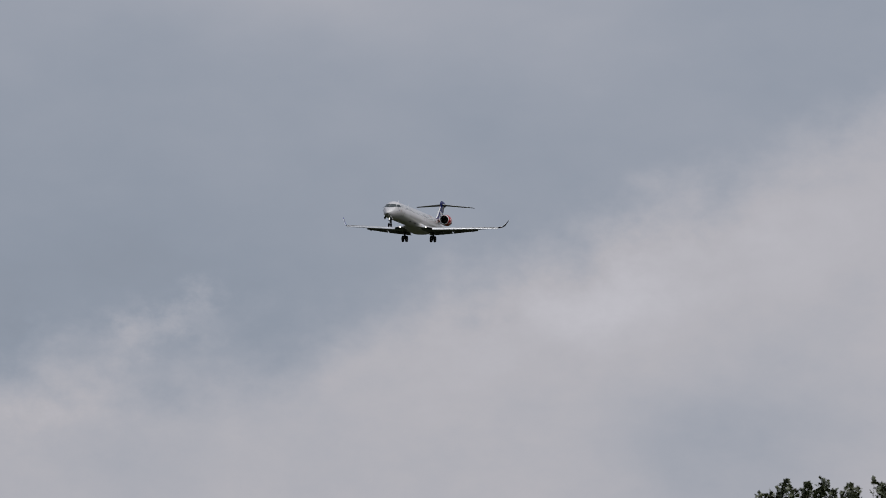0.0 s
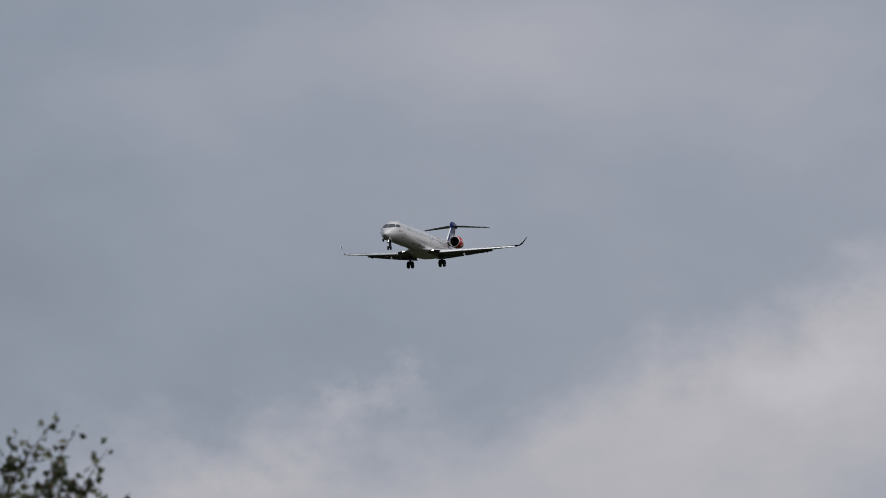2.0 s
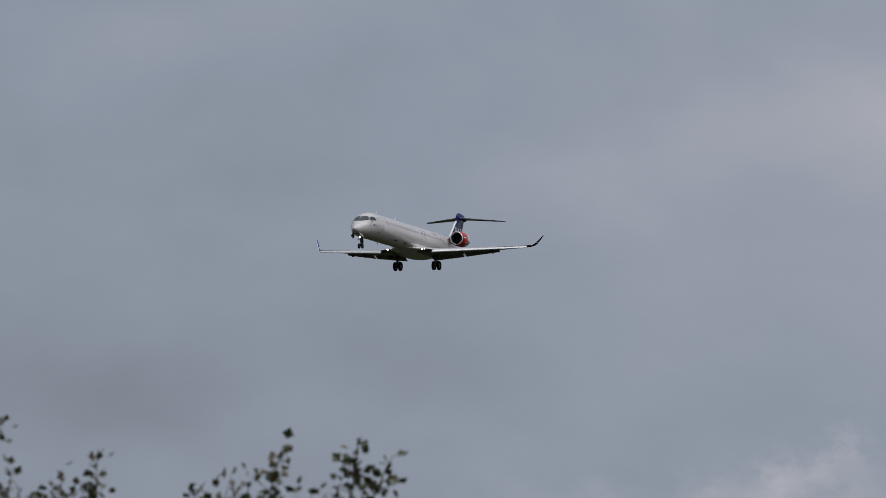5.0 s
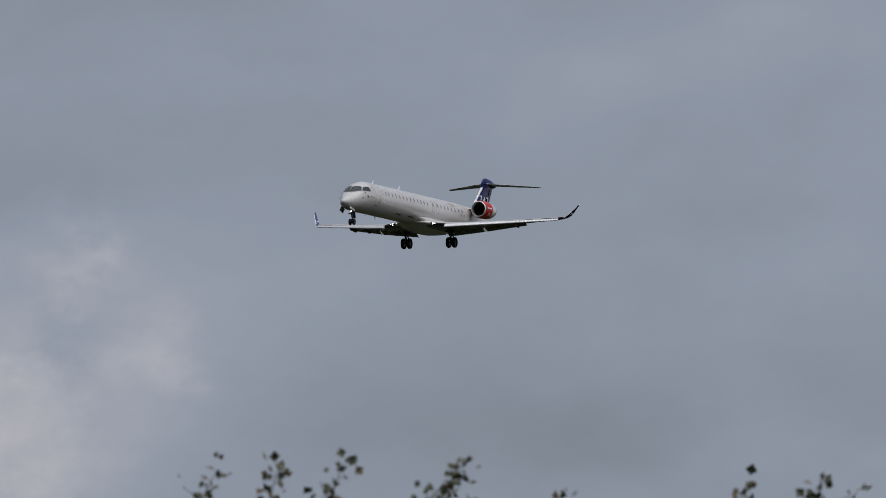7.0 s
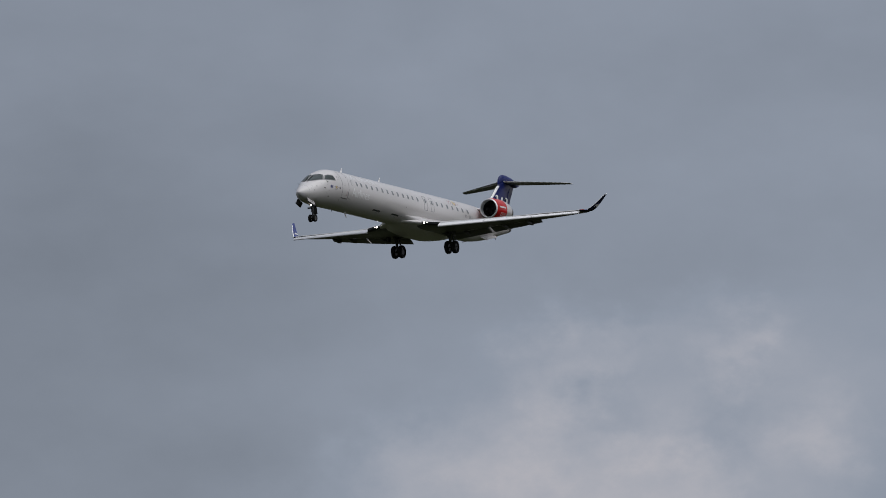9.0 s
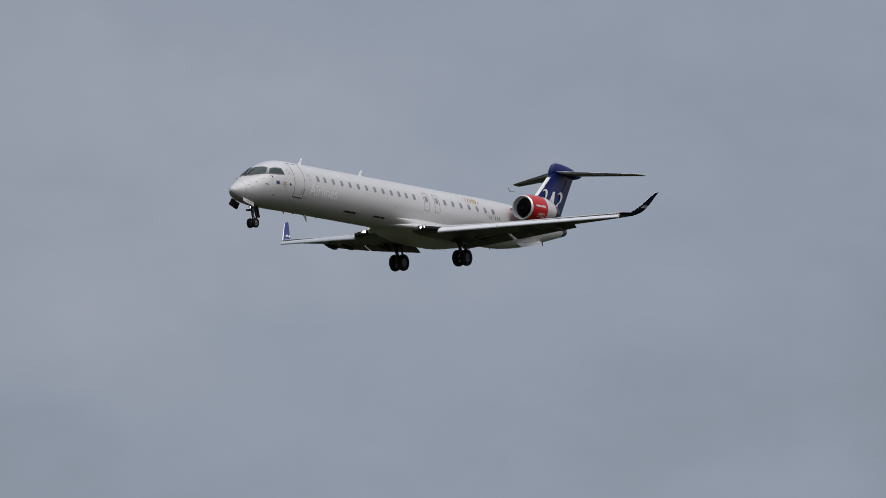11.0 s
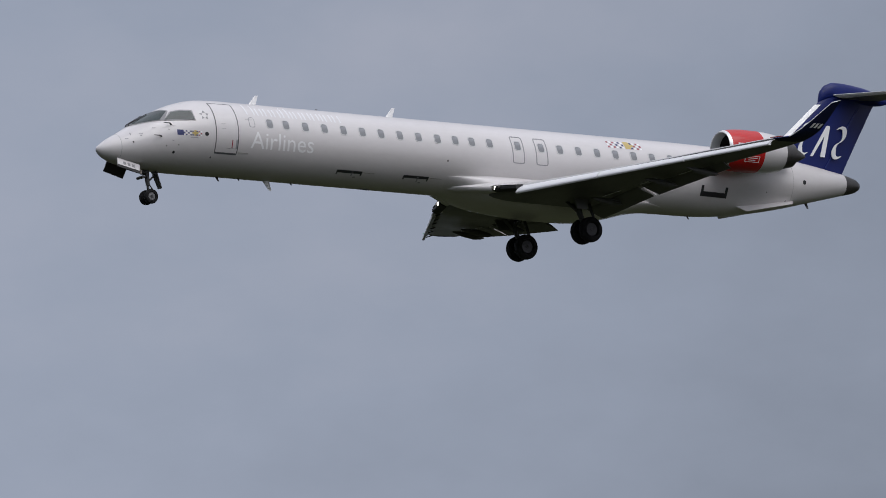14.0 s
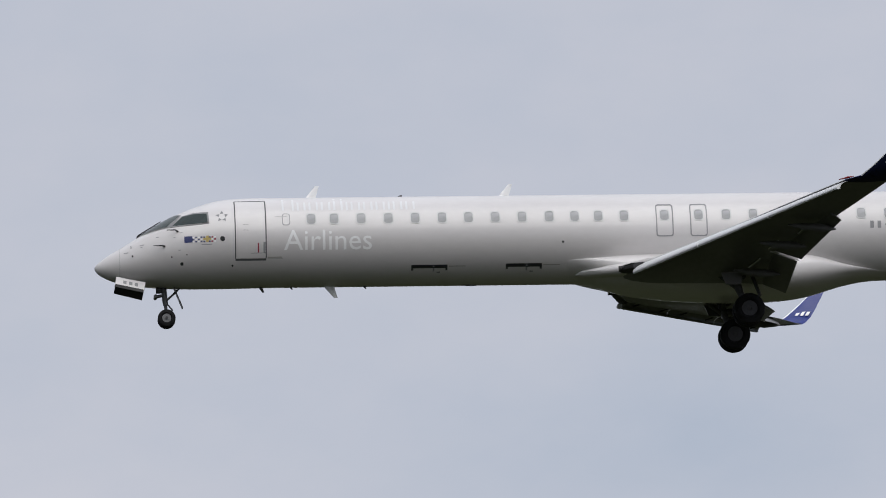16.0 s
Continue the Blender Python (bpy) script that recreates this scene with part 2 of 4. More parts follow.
PANE = material("cabin_window_pane", (0.36, 0.37, 0.39), 0.12, vary=0.3, scale=4.0, fine=6.0, coat=0.6)
RIMW = material("window_surround", (0.58, 0.58, 0.575), 0.35, vary=0.04)
LAMP = material("lit_landing_lamp", (1, 1, 1), 0.2, glow=8.0, vary=0.0)
NAVRED = material("red_lamp_glass", (0.25, 0.012, 0.012), 0.15, vary=0.02)
NAVGREEN = material("green_lamp_glass", (0.02, 0.30, 0.12), 0.15, vary=0.02)
FRAMEGREY = material("grey_window_frame", (0.26, 0.26, 0.265), 0.5, vary=0.08)
GRIME = material("brown_grime", (0.40, 0.38, 0.35), 0.6, vary=0.15, fine=12)
YELLOW = material("yellow_marking", (0.55, 0.42, 0.14), 0.3, vary=0.03)
FLAGRED = material("red_marking", (0.30, 0.04, 0.06), 0.3, vary=0.03)
FLAGBLUE = material("blue_marking", (0.03, 0.04, 0.14), 0.3, vary=0.03)
LEAF = material("green_leaf", (0.120, 0.125, 0.060), 0.4, scale=2.5, fine=14, second=(0.058, 0.072, 0.030))
LEAF_RUST = material("browned_leaf", (0.17, 0.105, 0.055), 0.5, scale=3, fine=14, second=(0.09, 0.075, 0.03))
BARK = material("grey_brown_bark", (0.13, 0.10, 0.07), 0.9, scale=6, fine=40, bump=0.7, vary=0.25)
GRASS = material("meadow_grass", (0.031, 0.035, 0.018), 0.95, spec=0.0, scale=0.02, fine=0.9, second=(0.017, 0.019, 0.011))


# ---- building helpers ----
def part(name, bm, material, parent=None, label="", smooth=True):
    me = bpy.data.meshes.new(name)
    bmesh.ops.recalc_face_normals(bm, faces=bm.faces)
    bm.to_mesh(me)
    bm.free()
    for mt in (material if isinstance(material, (list, tuple)) else [material]):
        me.materials.append(mt)
    if smooth:
        me.shade_smooth()
        me.set_sharp_from_angle(angle=radians(38))
    ob = new(name, me)
    ob.parent = parent
    if label:
        ob["label"] = label
    return ob


def again(ob, m, parent=None):
    """Another object on the same mesh, under the same parent."""
    o = ob.copy()
    scene.collection.objects.link(o)
    o.matrix_basis = m
    if parent:
        o.parent = parent
    return o


def loft(bm, rings, closed=True, caps=True, mat=None):
    """Skin over rings of points; mat(i, j) picks the material slot."""
    rows = [[bm.verts.new(p) for p in r] for r in rings]
    n = len(rows[0])
    for i in range(len(rows) - 1):
        for j in range(n if closed else n - 1):
            k = (j + 1) % n
            f = bm.faces.new((rows[i][j], rows[i][k], rows[i + 1][k], rows[i + 1][j]))
            if mat:
                f.material_index = mat(i, j)
    if caps and closed:
        for r, q in ((rows[0], 0), (rows[-1], len(rows) - 2)):
            f = bm.faces.new(r)
            if mat:
                f.material_index = mat(q, 0)
    return rows


def tube(bm, pts, radii, n=10, slot=0):
    """A tapered round bar along points."""
    rings = []
    for i, p in enumerate(pts):
        p = Vector(p)
        d = (Vector(pts[min(i + 1, len(pts) - 1)]) - Vector(pts[max(i - 1, 0)])).normalized()
        a = d.cross(Vector((0.3, 0.9, 0.2)) if abs(d.z) > 0.6 else Vector((0, 0, 1))).normalized()
        b = d.cross(a)
        rings.append([p + radii[i] * (math.cos(q) * a + math.sin(q) * b) for q in np.arange(n) * 2 * math.pi / n])
    loft(bm, rings, mat=lambda i, j: slot)


def slab(bm, corners, thick, way, slot=0):
    """A plate from a polygon of points, thickened along way."""
    w = Vector(way).normalized() * thick / 2
    loft(bm, [[Vector(c) - w for c in corners], [Vector(c) + w for c in corners]], mat=lambda i, j: slot)


def curve(table, x):
    """Smooth rows of numbers through a table of (x, values...), in rising x."""
    xs = [r[0] for r in table]
    k = min(max(sum(1 for q in xs if q <= x) - 1, 0), len(xs) - 2)
    ys = np.array([r[1:] for r in table], float)

    def slope(i):
        if i == 0 or i == len(xs) - 1:
            a, b = (0, 1) if i == 0 else (i - 1, i)
            return (ys[b] - ys[a]) / (xs[b] - xs[a])
        h0, h1 = xs[i] - xs[i - 1], xs[i + 1] - xs[i]
        d0, d1 = (ys[i] - ys[i - 1]) / h0, (ys[i + 1] - ys[i]) / h1
        return np.where(d0 * d1 > 0, (d0 * h1 + d1 * h0) / (h0 + h1), 0.0)
    h = xs[k + 1] - xs[k]
    s = min(max((x - xs[k]) / h, 0), 1)
    return ((2 * s ** 3 - 3 * s * s + 1) * ys[k] + (s ** 3 - 2 * s * s + s) * h * slope(k)
            + (3 * s * s - 2 * s ** 3) * ys[k + 1] + (s ** 3 - s * s) * h * slope(k + 1))


# ---- the airliner: x forward, y to port, z up ----
# station: x, top, bottom, half width
HULL = [
    (-14.30, 0.98, 0.18, 0.37), (-12.8, 1.22, -0.19, 0.60), (-11.3, 1.40, -0.55, 0.84), (-9.6, 1.52, -0.87, 1.08),
    (-8.0, 1.57, -1.05, 1.24), (-6.0, 1.59, -1.09, 1.33), (-4.0, 1.59, -1.10, 1.35), (12.5, 1.59, -1.10, 1.35),
    (13.6, 1.58, -1.11, 1.34), (14.3, 1.52, -1.12, 1.31), (15.0, 1.33, -1.12, 1.23), (15.6, 1.09, -1.11, 1.12),
    (16.2, 0.77, -1.08, 0.96), (16.7, 0.45, -1.03, 0.79), (17.2, 0.14, -0.95, 0.58), (17.6, -0.09, -0.83, 0.38),
    (17.85, -0.27, -0.70, 0.22), (17.97, -0.37, -0.60, 0.11), (18.02, -0.44, -0.52, 0.03),
]


def hull(x, th):
    top, bot, w = curve(HULL, x)
    return Vector((x, w * math.cos(th), (top + bot) / 2 + (top - bot) / 2 * math.sin(th)))


def skin(x, z, side=1, off=0.0):
    """The point of the hull's port (1) or starboard (-1) side at x and height z, pushed out by off."""
    top, bot, w = curve(HULL, x)
    th = math.asin(max(-0.999, min(0.999, (z - (top + bot) / 2) / ((top - bot) / 2))))
    p = hull(x, th)
    n = (hull(x + 0.01, th) - hull(x - 0.01, th)).cross(hull(x, th + 0.01) - hull(x, th - 0.01)).normalized()
    if n.y < 0:
        n = -n
    p = p + n * off
    return Vector((p.x, p.y * side, p.z))


def rounded(x0, x1, z0, z1, r, n=4):
    pts = []
    for cx, cz, a in ((x1 - r, z1 - r, 0), (x0 + r, z1 - r, 90), (x0 + r, z0 + r, 180), (x1 - r, z0 + r, 270)):
        pts += [(cx + r * math.cos(radians(a + 90 * i / n)), cz + r * math.sin(radians(a + 90 * i / n))) for i in range(n + 1)]
    return pts


def refine(poly, step=0.12):
    out = []
    for (x0, z0), (x1, z1) in zip(poly, poly[1:] + poly[:1]):
        k = max(1, int(math.hypot(x1 - x0, z1 - z0) / step))
        out += [(x0 + (x1 - x0) * i / k, z0 + (z1 - z0) * i / k) for i in range(k)]
    return out


def band(bm, outer, inner, side, off, slot=0):
    """A raised line between two outlines on the hull."""
    loft(bm, [[skin(x, z, side, -0.01) for x, z in outer], [skin(x, z, side, off) for x, z in outer],
              [skin(x, z, side, off) for x, z in inner], [skin(x, z, side, -0.01) for x, z in inner]],
         caps=False, mat=lambda i, j: slot)


def sheet(bm, x0, x1, z0, z1, side, off, slot=0, lean=0.0, rows=0):
    """A patch of paint or a panel on the hull; lean shifts its top along x."""
    rows = rows or max(1, int(abs(z1 - z0) / 0.12))
    cols = max(1, int(abs(x1 - x0) / 0.3))
    grid = [[bm.verts.new(skin(x0 + (x1 - x0) * i / cols + lean * k / rows, z0 + (z1 - z0) * k / rows, side, off))
             for i in range(cols + 1)] for k in range(rows + 1)]
    for k in range(rows):
        for i in range(cols):
            bm.faces.new((grid[k][i], grid[k][i + 1], grid[k + 1][i + 1], grid[k + 1][i])).material_index = slot


def fan(bm, poly, side, off, slot=0):
    c = bm.verts.new(skin(sum(p[0] for p in poly) / len(poly), sum(p[1] for p in poly) / len(poly), side, off))
    v = [bm.verts.new(skin(x, z, side, off)) for x, z in poly]
    for a, b in zip(v, v[1:] + v[:1]):
        bm.faces.new((c, a, b)).material_index = slot


def flat_pane(bm, poly, side, off, slot=0):
    """A flat sheet of glass laid over the hull within an outline."""
    pts = [skin(x, z, side, off) for x, z in poly]
    mid = sum(pts, Vector()) / len(pts)
    n = Vector(np.linalg.svd(np.array([p - mid for p in pts]))[2][2])
    flat = [p - n * (p - mid).dot(n) * 0.8 for p in pts]
    bm.faces.new([bm.verts.new(p) for p in flat]).material_index = slot


def foil(le, te, thick, n=12, camber=0.02, normal=(0, 0, 1)):
    """A wing section from nose to tail edge and back, round nose, thin tail."""
    le, te, up = Vector(le), Vector(te), Vector(normal)
    c = (te - le).length
    out = []
    for s, seq in ((1, range(n + 1)), (-1, range(n - 1, 0, -1))):
        for i in seq:
            u = (1 - math.cos(math.pi * i / n)) / 2
            y = 5 * thick * (0.2969 * math.sqrt(u) - 0.126 * u - 0.3516 * u ** 2 + 0.2843 * u ** 3 - 0.1005 * u ** 4)
            y = max(y, 0.004 / c)
            out.append(le + (te - le) * u + up * c * (s * y + camber * 4 * u * (1 - u)))
    return out


def written(body, word, x, z, size, side):
    """A painted word that follows the hull."""
    font = bpy.data.curves.new("word", "FONT")
    font.body, font.size, font.resolution_u = word, size, 3
    ob = bpy.data.objects.new("word", font)
    flat = bpy.data.meshes.new_from_object(ob)
    bm = bmesh.new()
    bm.from_mesh(flat)
    for k in range(-4, 14):
        bmesh.ops.bisect_plane(bm, geom=bm.verts[:] + bm.edges[:] + bm.faces[:], plane_co=(0, k * 0.06, 0), plane_no=(0, 1, 0))
    for v in bm.verts:
        v.co = skin(x - side * v.co.x, z + v.co.y, side, 0.006)
    bpy.data.objects.remove(ob)
    bpy.data.meshes.remove(flat)
    part("lettering", bm, LETTER, body, "white lettering")


def build_fuselage(root):
    bm = bmesh.new()
    xs = list(np.arange(-14.3, 12.6, 0.4)) + list(np.arange(12.6, 17.7, 0.12)) + [17.7, 17.78, 17.85, 17.91, 17.96, 18.0, 18.02]
    loft(bm, [[hull(x, a) for a in np.arange(56) * 2 * math.pi / 56] for x in xs])
    body = part("fuselage", bm, WHITE, root, "white painted fuselage with a row of cabin windows")

    # belly fairing round the wing box
    table = [(-6.6, -1.02, -1.06, 0.3), (-5.5, -0.98, -1.14, 0.72), (-4.7, -0.80, -1.28, 1.05), (-3.5, -0.42, -1.50, 1.38), (-1.8, -0.32, -1.65, 1.50),
             (0.6, -0.32, -1.58, 1.52), (2.4, -0.36, -1.36, 1.46), (3.4, -0.46, -1.24, 1.36), (4.6, -0.60, -1.14, 1.2)]
    bm = bmesh.new()
    rings = []
    for x in np.linspace(-6.6, 4.6, 56):
        top, bot, w = curve(table, x)
        zc, h = (top + bot) / 2, (top - bot) / 2
        ht, hb, hw = curve(HULL, x)
        s = min(max((x - 1.7) / 2.7, (-2.6 - x) / 3.9, 0.0), 1.0)
        s = s * s * s * (6 * s * s - 15 * s + 10)
        ring = []
        for a in np.arange(48) * math.pi / 24:
            c, n = math.cos(a), math.sin(a)
            p = Vector((x, w * abs(c) ** 0.7 * (1 if c > 0 else -1), zc + h * abs(n) ** 0.8 * (1 if n > 0 else -1)))
            q = math.atan2((p.z - (ht + hb) / 2) / (ht - hb), p.y / hw / 2)
            ring.append(p.lerp(Vector((x, 0.99 * hw * math.cos(q), (ht + hb) / 2 + 0.99 * (ht - hb) / 2 * math.sin(q))), s))
        rings.append(ring)
    loft(bm, rings)
    part("belly_fairing", bm, WHITE, root, "white fairing under the wing roots")

    # cabin windows share one mesh a side
    spots = [11.59, 10.91, 10.10, 9.29, 8.49, 7.69, 6.90, 6.10, 5.30, 4.49, 3.73, 3.02, 2.25, 1.04, 0.02,
             -0.81, -1.62, -2.44, -3.25, -4.06, -4.87, -5.69]
    for side in (1, -1):
        bm = bmesh.new()
        outer, inner = rounded(-0.155, 0.155, 0.525, 0.905, 0.085), rounded(-0.125, 0.125, 0.555, 0.875, 0.075)
        band(bm, outer, inner, side, 0.008, 0)
        fan(bm, inner, side, 0.003, 1)
        first = part("passenger_window", bm, [RIMW, PANE], body)
        first.location.x = spots[0]
        for x in spots[1:]:
            again(first, pose(x, 0, 0))
        bm = bmesh.new()
        ring = rounded(12.22, 12.46, 0.52, 0.90, 0.08)
        band(bm, ring, rounded(12.24, 12.44, 0.54, 0.88, 0.07), side, 0.006, 0)
        fan(bm, rounded(12.24, 12.44, 0.54, 0.88, 0.07), side, 0.004, 1)
        part("blanked_window", bm, [GREYSEAM, WHITE], body)

        # front door with its dark seam and sill
        door_bm = bmesh.new()
        for x0, x1, z0, z1 in ((12.93, 12.965, -0.44, 1.36), (13.84, 13.875, -0.44, 1.36), (12.95, 13.86, -0.50, -0.44), (12.95, 13.86, 1.35, 1.375)):
            sheet(door_bm, x0, x1, z0, z1, side, 0.006, 0)
        sheet(door_bm, 12.965, 13.84, -0.44, 1.35, side, 0.005, 1)
        sheet(door_bm, 12.97, 13.03, -0.30, 0.02, side, 0.008, 2)
        sheet(door_bm, 12.45, 12.92, -0.455, -0.445, side, 0.009, 2)
        sheet(door_bm, 13.02, 13.40, -0.30, -0.285, side, 0.009, 2)
        sheet(door_bm, 13.16, 13.20, -0.28, 0.0, side, 0.009, 3)
        part("passenger_door", door_bm, [SEAM, WHITE, GREYSEAM, FLAGRED], body, "white door with a dark seam")

        for x in (1.04, 0.02):
            bm = bmesh.new()
            o, i = rounded(x - 0.26, x + 0.26, 0.05, 1.08, 0.08, 3), rounded(x - 0.225, x + 0.225, 0.085, 1.045, 0.06, 3)
            o2, i2 = [], []
            for q in range(len(o)):
                (a, b), (c, d) = o[q], o[(q + 1) % len(o)]
                (e, f), (g, h) = i[q], i[(q + 1) % len(i)]
                k = max(1, int(math.hypot(a - c, b - d) / 0.1))
                o2 += [(a + (c - a) * s / k, b + (d - b) * s / k) for s in range(k)]
                i2 += [(e + (g - e) * s / k, f + (h - f) * s / k) for s in range(k)]
            band(bm, o2, i2, side, 0.007, 0)
            part("overwing_exit", bm, GREYSEAM, body, "grey outline of an emergency exit")

        # cargo door handles: dark bars with turned-down ends
        for x0, x1, z in ((7.54, 8.62, -0.66), (4.72, 5.80, -0.65)):
            bm = bmesh.new()
            sheet(bm, x0, x1, z - 0.085, z, side, 0.008)
            sheet(bm, x0, x0 + 0.06, z - 0.14, z - 0.05, side, 0.008)
            sheet(bm, x1 - 0.06, x1, z - 0.14, z - 0.05, side, 0.008)
            part("cargo_door_edge", bm, BLACK, body)
        bm = bmesh.new()
        sheet(bm, -8.32, -7.08, -0.50, -0.33, side, 0.008)
        sheet(bm, -7.20, -7.08, -0.35, -0.12, side, 0.008)
        sheet(bm, -8.32, -8.20, -0.35, -0.12, side, 0.008)
        part("equipment_bay_edge", bm, BLACK, body)

        # cockpit side window
        bm = bmesh.new()
        big = refine([(15.76, 0.57), (14.62, 0.62), (14.64, 1.01), (15.06, 1.02), (15.42, 0.93)], 0.15)
        cx, cz = sum(p[0] for p in big) / len(big), sum(p[1] for p in big) / len(big)
        small = [(cx + (x - cx) * 0.91, cz + (z - cz) * 0.80) for x, z in big]
        band(bm, big, small, side, 0.014, 0)
        flat_pane(bm, small, side, 0.022, 1)
        part("cockpit_window", bm, [FRAMEGREY, COCKPIT], body, "dark cockpit pane in a grey frame")
        # windscreen half: from the centre post round to the side window
        def screen(u, v, off):
            low = (16.64 - 0.80 * max(u, 0) ** 2.6, 88.5 - 48.5 * u)
            top = (15.90 - 0.42 * u, 88.5 - 31.5 * u)
            x, th = low[0] + (top[0] - low[0]) * v, radians(low[1] + (top[1] - low[1]) * v)
            n = (hull(x + 0.01, th) - hull(x - 0.01, th)).cross(hull(x, th + 0.01) - hull(x, th - 0.01)).normalized()
            p = hull(x, th) + (n if n.z > 0 else -n) * off
            return Vector((p.x, p.y * side, p.z))

        def screen_sheet(name, u0, u1, v0, v1, off, mat, parent):
            bm = bmesh.new()
            grid = [[bm.verts.new(screen(u, v, off)) for u in np.linspace(u0, u1, 13)] for v in np.linspace(v0, v1, 7)]
            for r0, r1 in zip(grid, grid[1:]):
                for k in range(12):
                    bm.faces.new((r0[k], r0[k + 1], r1[k + 1], r1[k]))
            return part(name, bm, mat, parent)
        frame_ob = screen_sheet("windscreen_frame", -0.02, 1.06, -0.09, 1.10, 0.010, FRAMEGREY, body)
        screen_sheet("windscreen_pane", 0.02, 0.985, 0.0, 1.0, 0.018, COCKPIT, frame_ob)
        bm = bmesh.new()
        tube(bm, [screen(0.10, -0.12, 0.02), screen(0.10, -0.05, 0.05), screen(0.22, 0.75, 0.04)], [0.022, 0.018, 0.012], 6)
        part("wiper", bm, BLACK, body)

        # small dark ports, probes and markings on the nose
        for x, z, r in ((14.24, 0.14, 0.075), (15.45, -0.55, 0.05), (15.30, -0.30, 0.02), (13.95, -0.63, 0.03), (4.1, -0.07, 0.035), (-12.11, 0.42, 0.085), (-10.22, -0.12, 0.03), (-11.31, -0.32, 0.03), (16.9, -0.25, 0.03), (15.75, -0.35, 0.025)):
            bm = bmesh.new()
            fan(bm, [(x + r * math.cos(a), z + r * math.sin(a)) for a in np.arange(12) * math.pi / 6], side, 0.007)
            part("port", bm, BLACK, body)
        for x, z in ((15.95, -0.02), (15.55, 0.42)):
            bm = bmesh.new()
            a, b = skin(x, z, side, 0), skin(x + 0.06, z, side, 0.1)
            tube(bm, [a, b, b + Vector((0.25, 0, 0))], [0.03, 0.02, 0.012], 8)
            part("probe", bm, BLACK, body)

        # rows of small coloured markings: a check of dark and white, a yellow cross, a check of red and white
        for x0, z0, w, h, cols, lead in ((15.37, 0.05, 0.080, 0.064, 12, 3), (-3.05, 0.99, 0.128, 0.10, 12, 0)):
            bm = bmesh.new()
            for c in range(cols):
                for r in range(3):
                    q = (c - lead) / (cols - lead)
                    if c < lead:
                        slot = 0
                    elif q < 0.42:
                        slot = (1 if lead == 0 and c < 3 else 0) if (c + r) % 2 == 0 else 4
                    elif q < 0.70:
                        slot = 2 if r == 1 or 0.48 < q < 0.63 else 0
                    else:
                        slot = 1 if (c + r) % 2 == 0 else 4
                    x, z = x0 - c * w, z0 + r * h
                    k = 1.0 if slot in (0, 2) and (c < lead or slot == 2) else 0.68
                    sheet(bm, x - w * k, x, z, z + h * k, side, 0.006, slot, rows=1)
            part("flag_marking", bm, [FLAGBLUE, FLAGRED, YELLOW, FLAGRED, LETTER], body, "small blocks of blue, red, yellow and white")
        # small stencil marks on the nose and by the doors
        for x, z, w, h in ((16.95, 0.0, 0.03, 0.10), (16.68, 0.06, 0.13, 0.025), (16.66, -0.02, 0.06, 0.025), (17.15, -0.14, 0.12, 0.022), (16.2, 0.27, 0.09, 0.02),
                           (15.55, -0.17, 0.06, 0.02), (15.68, 0.22, 0.05, 0.025), (14.86, -0.03, 0.30, 0.022), (15.52, 0.36, 0.10, 0.018), (12.66, 0.79, 0.34, 0.010),
                           (13.62, 0.55, 0.16, 0.012), (13.62, 0.38, 0.16, 0.012), (7.98, -0.82, 0.05, 0.14), (7.86, -0.86, 0.10, 0.03),
                           (5.2, -0.82, 0.05, 0.14), (5.08, -0.86, 0.10, 0.03)):
            bm = bmesh.new()
            sheet(bm, x - w, x, z, z + h, side, 0.010, rows=1)
            part("stencil_mark", bm, GREYSEAM, body)
        # soft streaks of grime running aft from the door sill and the gear bay
        for x, z, length, drop in ((12.90, -0.43, 0.42, 0.03), (7.50, -0.71, 0.5, 0.02), (4.68, -0.70, 0.5, 0.02)):
            bm = bmesh.new()
            sheet(bm, x - length, x, z, z + drop, side, 0.005)
            part("grime_streak", bm, GRIME, body)
        bm = bmesh.new()
        for k in range(5):
            a = radians(90 + 72 * k)
            cx, cz = 14.24 + 0.13 * math.cos(a), 0.84 + 0.13 * math.sin(a)
            fan(bm, [(cx + 0.065 * math.cos(a + s), cz + 0.065 * math.sin(a + s)) for s in (0, 2.2, 4.1)], side, 0.006)
        part("star_marking", bm, GREYSEAM, body)

        # lettering reduced to plain bars of its size
        written(body, "Airlines", 12.42 if side == 1 else 9.62, -0.22, 0.86, side)
        x = 12.45
        for k, w in enumerate((0.40, 0.30, 0.32, 0.32, 0.32, 0.10, 0.32, 0.32, 0.32, 0.10, 0.32, 0.32)):
            h = 0.42 if k in (0, 4) else 0.30
            for x0 in ((x, x - w + 0.1) if w > 0.2 else (x,)):
                bm = bmesh.new()
                sheet(bm, x0 - 0.06, x0, 1.00, 1.0 + h, side, 0.004)
                part("letter_bar", bm, SILVER, body)
            x -= w + 0.05
        for k in range(6):
            x = -5.12 - k * 0.22
            bm = bmesh.new()
            sheet(bm, x - 0.11, x, 0.33 if k == 2 else 0.24, 0.37 if k == 2 else 0.46, side, 0.006)
            part("registration_bar", bm, GREYSEAM, body)

    # thin joints round the hull: the nose cone's and the tail section's
    for x in (17.28, -11.55):
        bm = bmesh.new()
        loft(bm, [[hull(x + d, a) + Vector((0, math.cos(a), math.sin(a))) * o for a in np.arange(48) * math.pi / 24] for d, o in ((-0.008, -0.01), (-0.008, 0.003), (0.008, 0.003), (0.008, -0.01))], caps=False)
        part("panel_joint", bm, PANEL, body)

